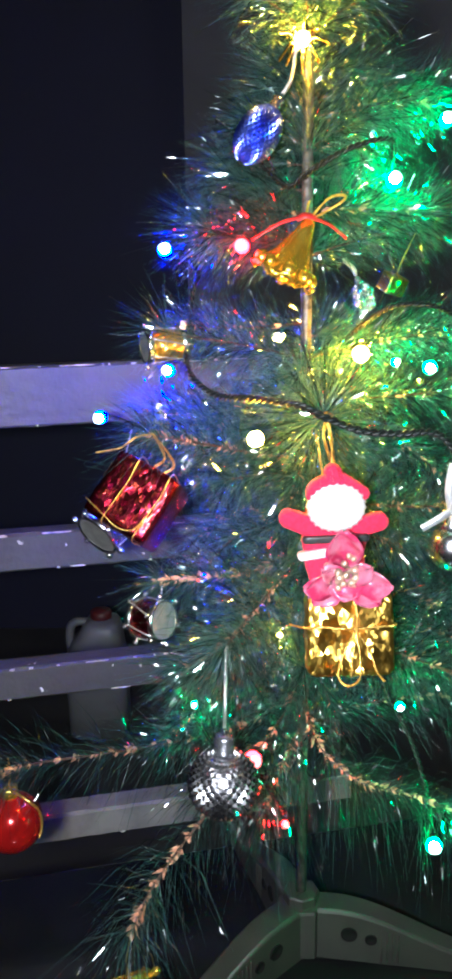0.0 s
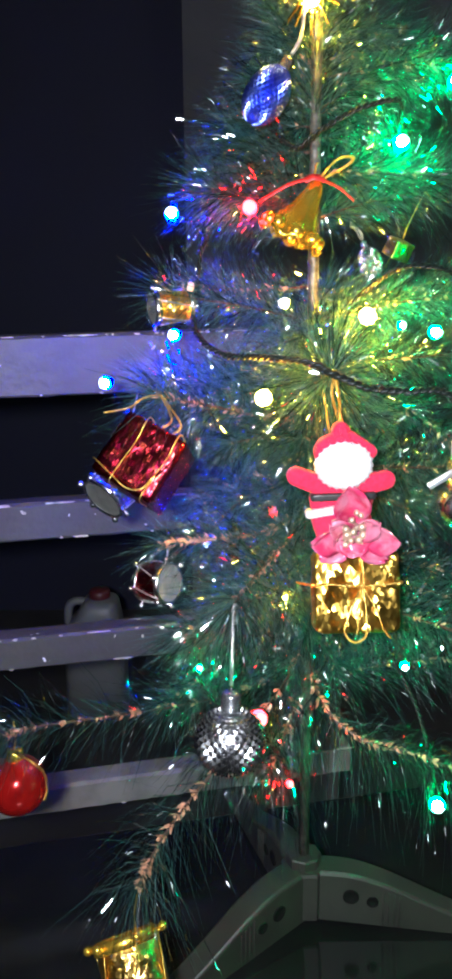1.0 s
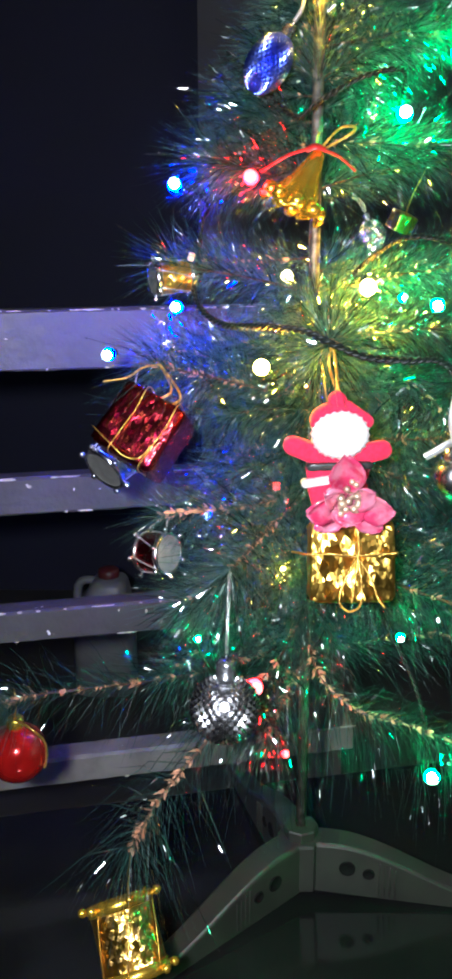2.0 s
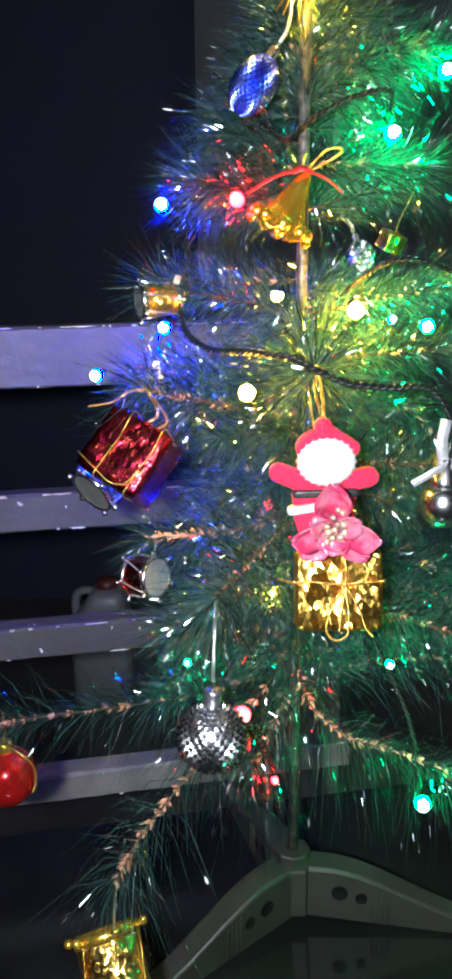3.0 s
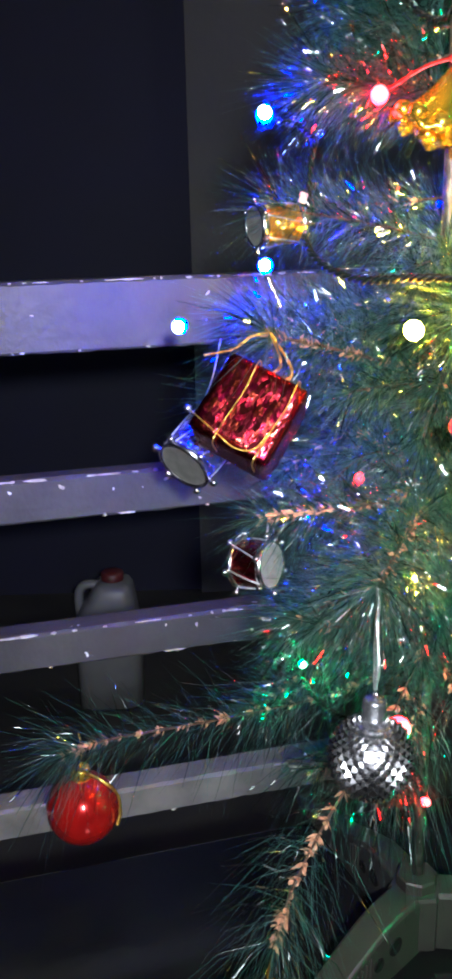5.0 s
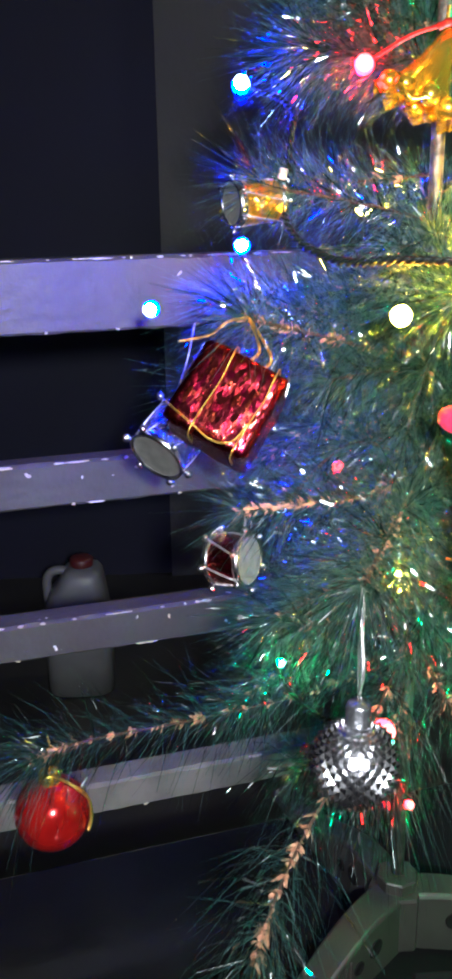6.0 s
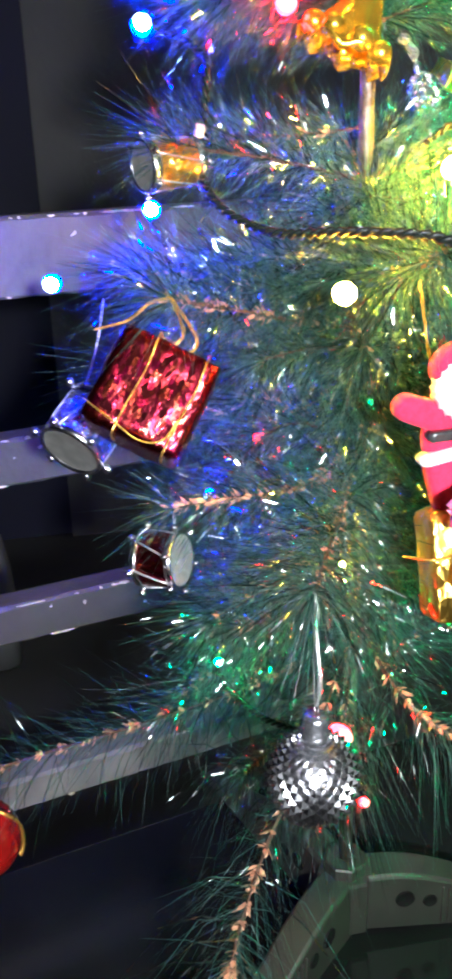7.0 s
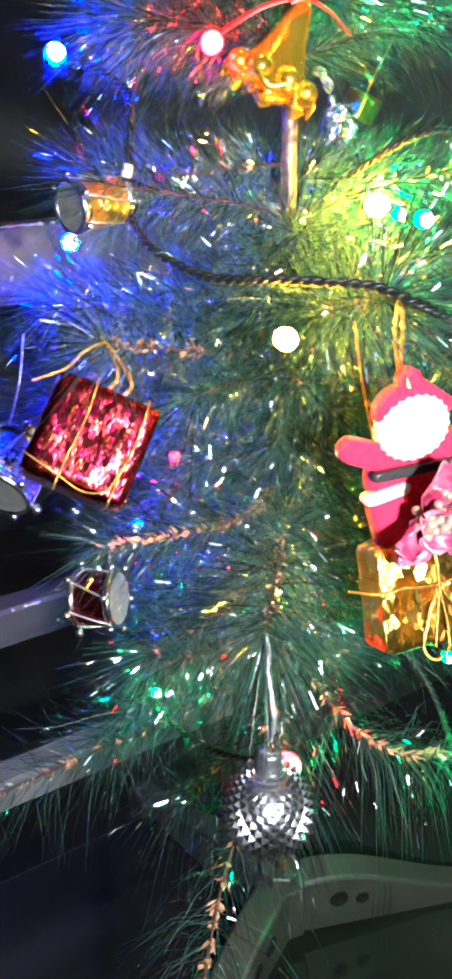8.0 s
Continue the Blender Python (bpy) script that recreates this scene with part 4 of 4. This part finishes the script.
def faceted_bauble(centre, r, material, cap_material, up, hook, label, squash=1.0, sub=3):
    m = Matrix.Translation(centre) @ Vector(up).to_track_quat("Z", "Y").to_matrix().to_4x4()
    ob = thing("bauble", m, label, "bauble", "faceted baubles on the tree")
    bm = bmesh.new()
    cols, lines = (24, 22) if sub == 3 else (16, 16)
    net = []
    for i in range(lines + 1):
        th = math.pi * (0.02 + 0.96 * i / lines)
        net.append([bm.verts.new((0.95 * r * math.sin(th) * math.cos(2 * math.pi * (k + 0.5 * (i % 2)) / cols),
                                  0.95 * r * math.sin(th) * math.sin(2 * math.pi * (k + 0.5 * (i % 2)) / cols), 0.95 * r * math.cos(th))) for k in range(cols)])
    for i in range(1, lines):
        for k in range(cols):
            a, b = ((k - 1) % cols, k) if i % 2 else (k, (k + 1) % cols)
            bm.faces.new((net[i - 1][k], net[i][a], net[i + 1][k], net[i][b]))
    for v in bmesh.ops.poke(bm, faces=bm.faces[:])["verts"]:
        v.co *= 1.10 if sub == 3 else 1.12
    bmesh.ops.scale(bm, vec=(1, 1, squash), verts=bm.verts)
    part("ball", bm, material, ob, smooth=False)
    bm = bmesh.new()
    n = 24
    prof = [(0.27, 0.94), (0.30, 0.98), (0.27, 1.02), (0.26, 1.42), (0.22, 1.5), (0, 1.52)]
    lathe(bm, [(r * a, r * (b + squash - 1)) for a, b in prof], n)
    for v in bm.verts:
        k = math.atan2(v.co.y, v.co.x)
        f = 1 + 0.06 * math.cos(12 * k)
        v.co.x *= f
        v.co.y *= f
    part("cap", bm, SILVER_CAP, ob, "ribbed silver cap")
    bm = bmesh.new()
    zc = r * (1.6 + squash - 1)
    tube(bm, [Vector((r * 0.14 * math.cos(t), 0, zc + r * 0.14 * math.sin(t))) for t in (2 * math.pi * k / 16 for k in range(17))], r * 0.025, 6)
    part("ring", bm, cap_material, ob)
    h = local(ob, hook)
    zt = zc + r * 0.1
    cord("hanging_cord", [(0, 0, zt), (0.005, 0, zt + (h.z - zt) * 0.3), (0.001 + h.x * 0.6, h.y * 0.5, zt + (h.z - zt) * 0.65), (h.x + 0.005, h.y, zt + (h.z - zt) * 0.88), h], 0.0014, SILVER_CORD, ob)
    cord("hanging_cord", [(0, 0, zt), (-0.003, 0, zt + (h.z - zt) * 0.3), (-0.001 + h.x * 0.6, h.y * 0.5, zt + (h.z - zt) * 0.65), (h.x - 0.005, h.y, zt + (h.z - zt) * 0.88), h], 0.0014, SILVER_CORD, ob)
    return ob


faceted_bauble((0.001, 0.546, 0.238), 0.0235, SILVER, SILVER, (0.03, 0.0, 1), (0.004, 0.557, 0.331), "silver faceted bauble with ribbed cap on silver cord")
faceted_bauble((0.028, 0.652, 0.648), 0.0142, BLUE_METAL, SILVER, (0.55, 0, 0.83), (0.054, 0.655, 0.700), "blue faceted bauble with silver cap hanging near the top", 1.4)
faceted_bauble((0.107, 0.704, 0.540), 0.0095, SILVER_FOIL, SILVER, (-0.35, 0, 0.9), (0.092, 0.70, 0.568), "tiny silver sparkling bauble behind the gold bells", 1.2, 2)


def red_bauble():
    ob = thing("bauble", pose(-0.174, 0.665, 0.128), "glossy red glass bauble hanging from the lowest branch", "bauble")
    bm = bmesh.new()
    bmesh.ops.create_uvsphere(bm, u_segments=40, v_segments=24, radius=0.025)
    part("ball", bm, RED_GLOSS, ob)
    bm = bmesh.new()
    lathe(bm, [(0.007, 0.023), (0.0075, 0.025), (0.007, 0.031), (0.005, 0.033), (0, 0.0335)], 20)
    part("cap", bm, GOLD, ob)
    cord("hanging_cord", [(0, 0, 0.033), (0.002, 0, 0.045), (0.001, 0.0, 0.058)], 0.0009, GOLD_CORD, ob)
    cord("cord_end", [(0.0, -0.004, 0.033), (0.016, -0.014, 0.03), (0.0255, -0.012, 0.018), (0.0265, -0.010, 0.002), (0.024, -0.01, -0.008)], 0.0014, GOLD_CORD, ob)


red_bauble()


def gold_bell(parent, at, axis, r, h):
    m = Matrix.Translation(at) @ Vector(axis).to_track_quat("Z", "Y").to_matrix().to_4x4()
    bm = bmesh.new()
    prof = [(0.0, h), (0.12, h * 0.99), (0.2, h * 0.93), (0.27, h * 0.78), (0.42, h * 0.52), (0.6, h * 0.3), (0.85, h * 0.1), (1.0, 0.0), (0.96, 0.0005), (0.8, h * 0.1), (0.38, h * 0.5), (0.15, h * 0.85)]
    vs = lathe(bm, [(r * a, z) for a, z in prof], 48)
    for v in vs:
        k = math.atan2(v.co.y, v.co.x)
        f = max(0, 1 - v.co.z / (h * 0.35))
        v.co.z += 0.003 * f * math.cos(8 * k)
        v.co.x *= 1 + 0.06 * f * math.cos(8 * k)
        v.co.y *= 1 + 0.06 * f * math.cos(8 * k)
    bmesh.ops.transform(bm, matrix=m, verts=bm.verts)
    b = part("bell", bm, GOLD, parent)
    bm = bmesh.new()
    bmesh.ops.create_icosphere(bm, subdivisions=2, radius=r * 0.25, matrix=m @ Matrix.Translation((0, 0, 0.001)))
    part("clapper", bm, GOLD, b)
    for k in range(8):
        a = 2 * math.pi * k / 8
        bm = bmesh.new()
        bmesh.ops.create_icosphere(bm, subdivisions=3, radius=r * 0.24, matrix=m @ Matrix.Translation((r * 0.77 * math.cos(a), r * 0.77 * math.sin(a), h * 0.14)))
        part("knob", bm, GOLD, b)


def ribbon(name, points, width, material, parent, across=(0, 0.6, 0.8)):
    p = spline(points, 26)
    bm = bmesh.new()
    w = Vector(across).normalized() * width / 2
    rows = []
    for (q, d, s, u) in frames(p):
        k = w - d * w.dot(d)
        nrm = d.cross(k).normalized() * 0.0002
        rows.append([bm.verts.new(q + k + nrm), bm.verts.new(q - k + nrm), bm.verts.new(q - k - nrm), bm.verts.new(q + k - nrm)])
    for a, b in zip(rows, rows[1:]):
        for k in range(4):
            bm.faces.new((a[k], a[(k + 1) % 4], b[(k + 1) % 4], b[k]))
    bmesh.ops.recalc_face_normals(bm, faces=bm.faces)
    return part(name, bm, material, parent)


def gold_bells():
    o = (0.060, 0.658, 0.594)
    ob = thing("gold_bell", pose(*o), "shiny gold bell with knobbed scalloped rim and red ribbon", "bell")
    gold_bell(ob, (-0.016, -0.003, -0.037), (0.46, 0.02, 0.89), 0.0235, 0.043)
    ribbon("ribbon", [(-0.036, 0.003, -0.012), (-0.026, 0.002, -0.006), (-0.016, 0, -0.001), (-0.004, -0.004, 0.002), (0.004, -0.006, 0.002)], 0.0028, RED_RIBBON, ob)
    ribbon("ribbon", [(0.0, -0.006, 0.003), (0.009, -0.005, 0.0), (0.018, -0.002, -0.004), (0.028, 0.0, -0.012)], 0.0028, RED_RIBBON, ob)
    ribbon("knot", [(-0.006, -0.0075, 0.001), (0.0, -0.009, 0.003), (0.007, -0.0075, 0.001)], 0.005, RED_RIBBON, ob)
    cord("bow_loop", [(0.006, -0.006, 0.002), (0.018, -0.004, 0.008), (0.026, -0.003, 0.0135), (0.0245, -0.003, 0.016), (0.016, -0.004, 0.0145), (0.007, -0.006, 0.006), (0.004, -0.006, 0.002)], 0.0011, GOLD_CORD, ob)
    cord("hanging_cord", [(0.0, 0.0, 0.0), (0.002, 0.004, 0.01), (0.003, 0.006, 0.013)], 0.001, GOLD_CORD, ob)


gold_bells()


def silver_bell():
    ob = thing("jingle_bell", pose(0.148, 0.568, 0.392) @ Matrix.Scale(1.25, 4), "shiny silver round bell with silver ribbon bow", "bell")
    bm = bmesh.new()
    bmesh.ops.create_uvsphere(bm, u_segments=32, v_segments=20, radius=0.0125)
    for v in bm.verts:
        if v.co.z > 0.0065:
            v.co.x *= 1.03
            v.co.y *= 1.03
    part("ball", bm, SILVER, ob)
    bm = bmesh.new()
    lathe(bm, [(0.0075, 0.009), (0.0095, 0.0115), (0.0075, 0.014), (0.007, 0.024), (0.003, 0.026), (0, 0.026)], 20)
    part("cap", bm, SILVER, ob)
    for pts in ([(0, -0.006, 0.022), (-0.008, -0.01, 0.019), (-0.018, -0.01, 0.013)], [(0, -0.006, 0.022), (0.008, -0.01, 0.024), (0.02, -0.008, 0.022)],
                [(-0.002, -0.006, 0.02), (-0.004, -0.006, 0.032), (-0.002, -0.004, 0.044)]):
        ribbon("ribbon", pts, 0.0055, SILVER_RIBBON, ob, (0.3, 0, 1) if abs(pts[2][0]) > 0.01 else (1, 0, 0))
    cord("hanging_cord", [(0, 0, 0.025), (0.002, 0.003, 0.03), (0.001, 0.006, 0.028)], 0.0008, SILVER_CORD, ob)


silver_bell()


def gold_bow():
    """Short curled strips of gold foil tied in a loose bow round the top bulb."""
    ob = thing("foil_bow", pose(0.0565, 0.656, 0.704), "loose bow of curled gold foil strips round a warm bulb", "bow")
    rnd = random.Random(12)
    for k in range(9):
        a = 2 * math.pi * (k + rnd.uniform(-0.3, 0.3)) / 9
        c, d, ln = math.cos(a), math.sin(a), rnd.uniform(0.012, 0.021)
        ribbon("strip", [(c * 0.004, 0.002, d * 0.004), (c * ln * 0.5, -0.002 + rnd.uniform(-0.004, 0.004), d * ln * 0.5 + 0.002),
                         (c * ln, rnd.uniform(-0.004, 0.006), d * ln - 0.002)], rnd.uniform(0.0012, 0.0024), GOLD, ob, (d, 0.5, -c))


gold_bow()
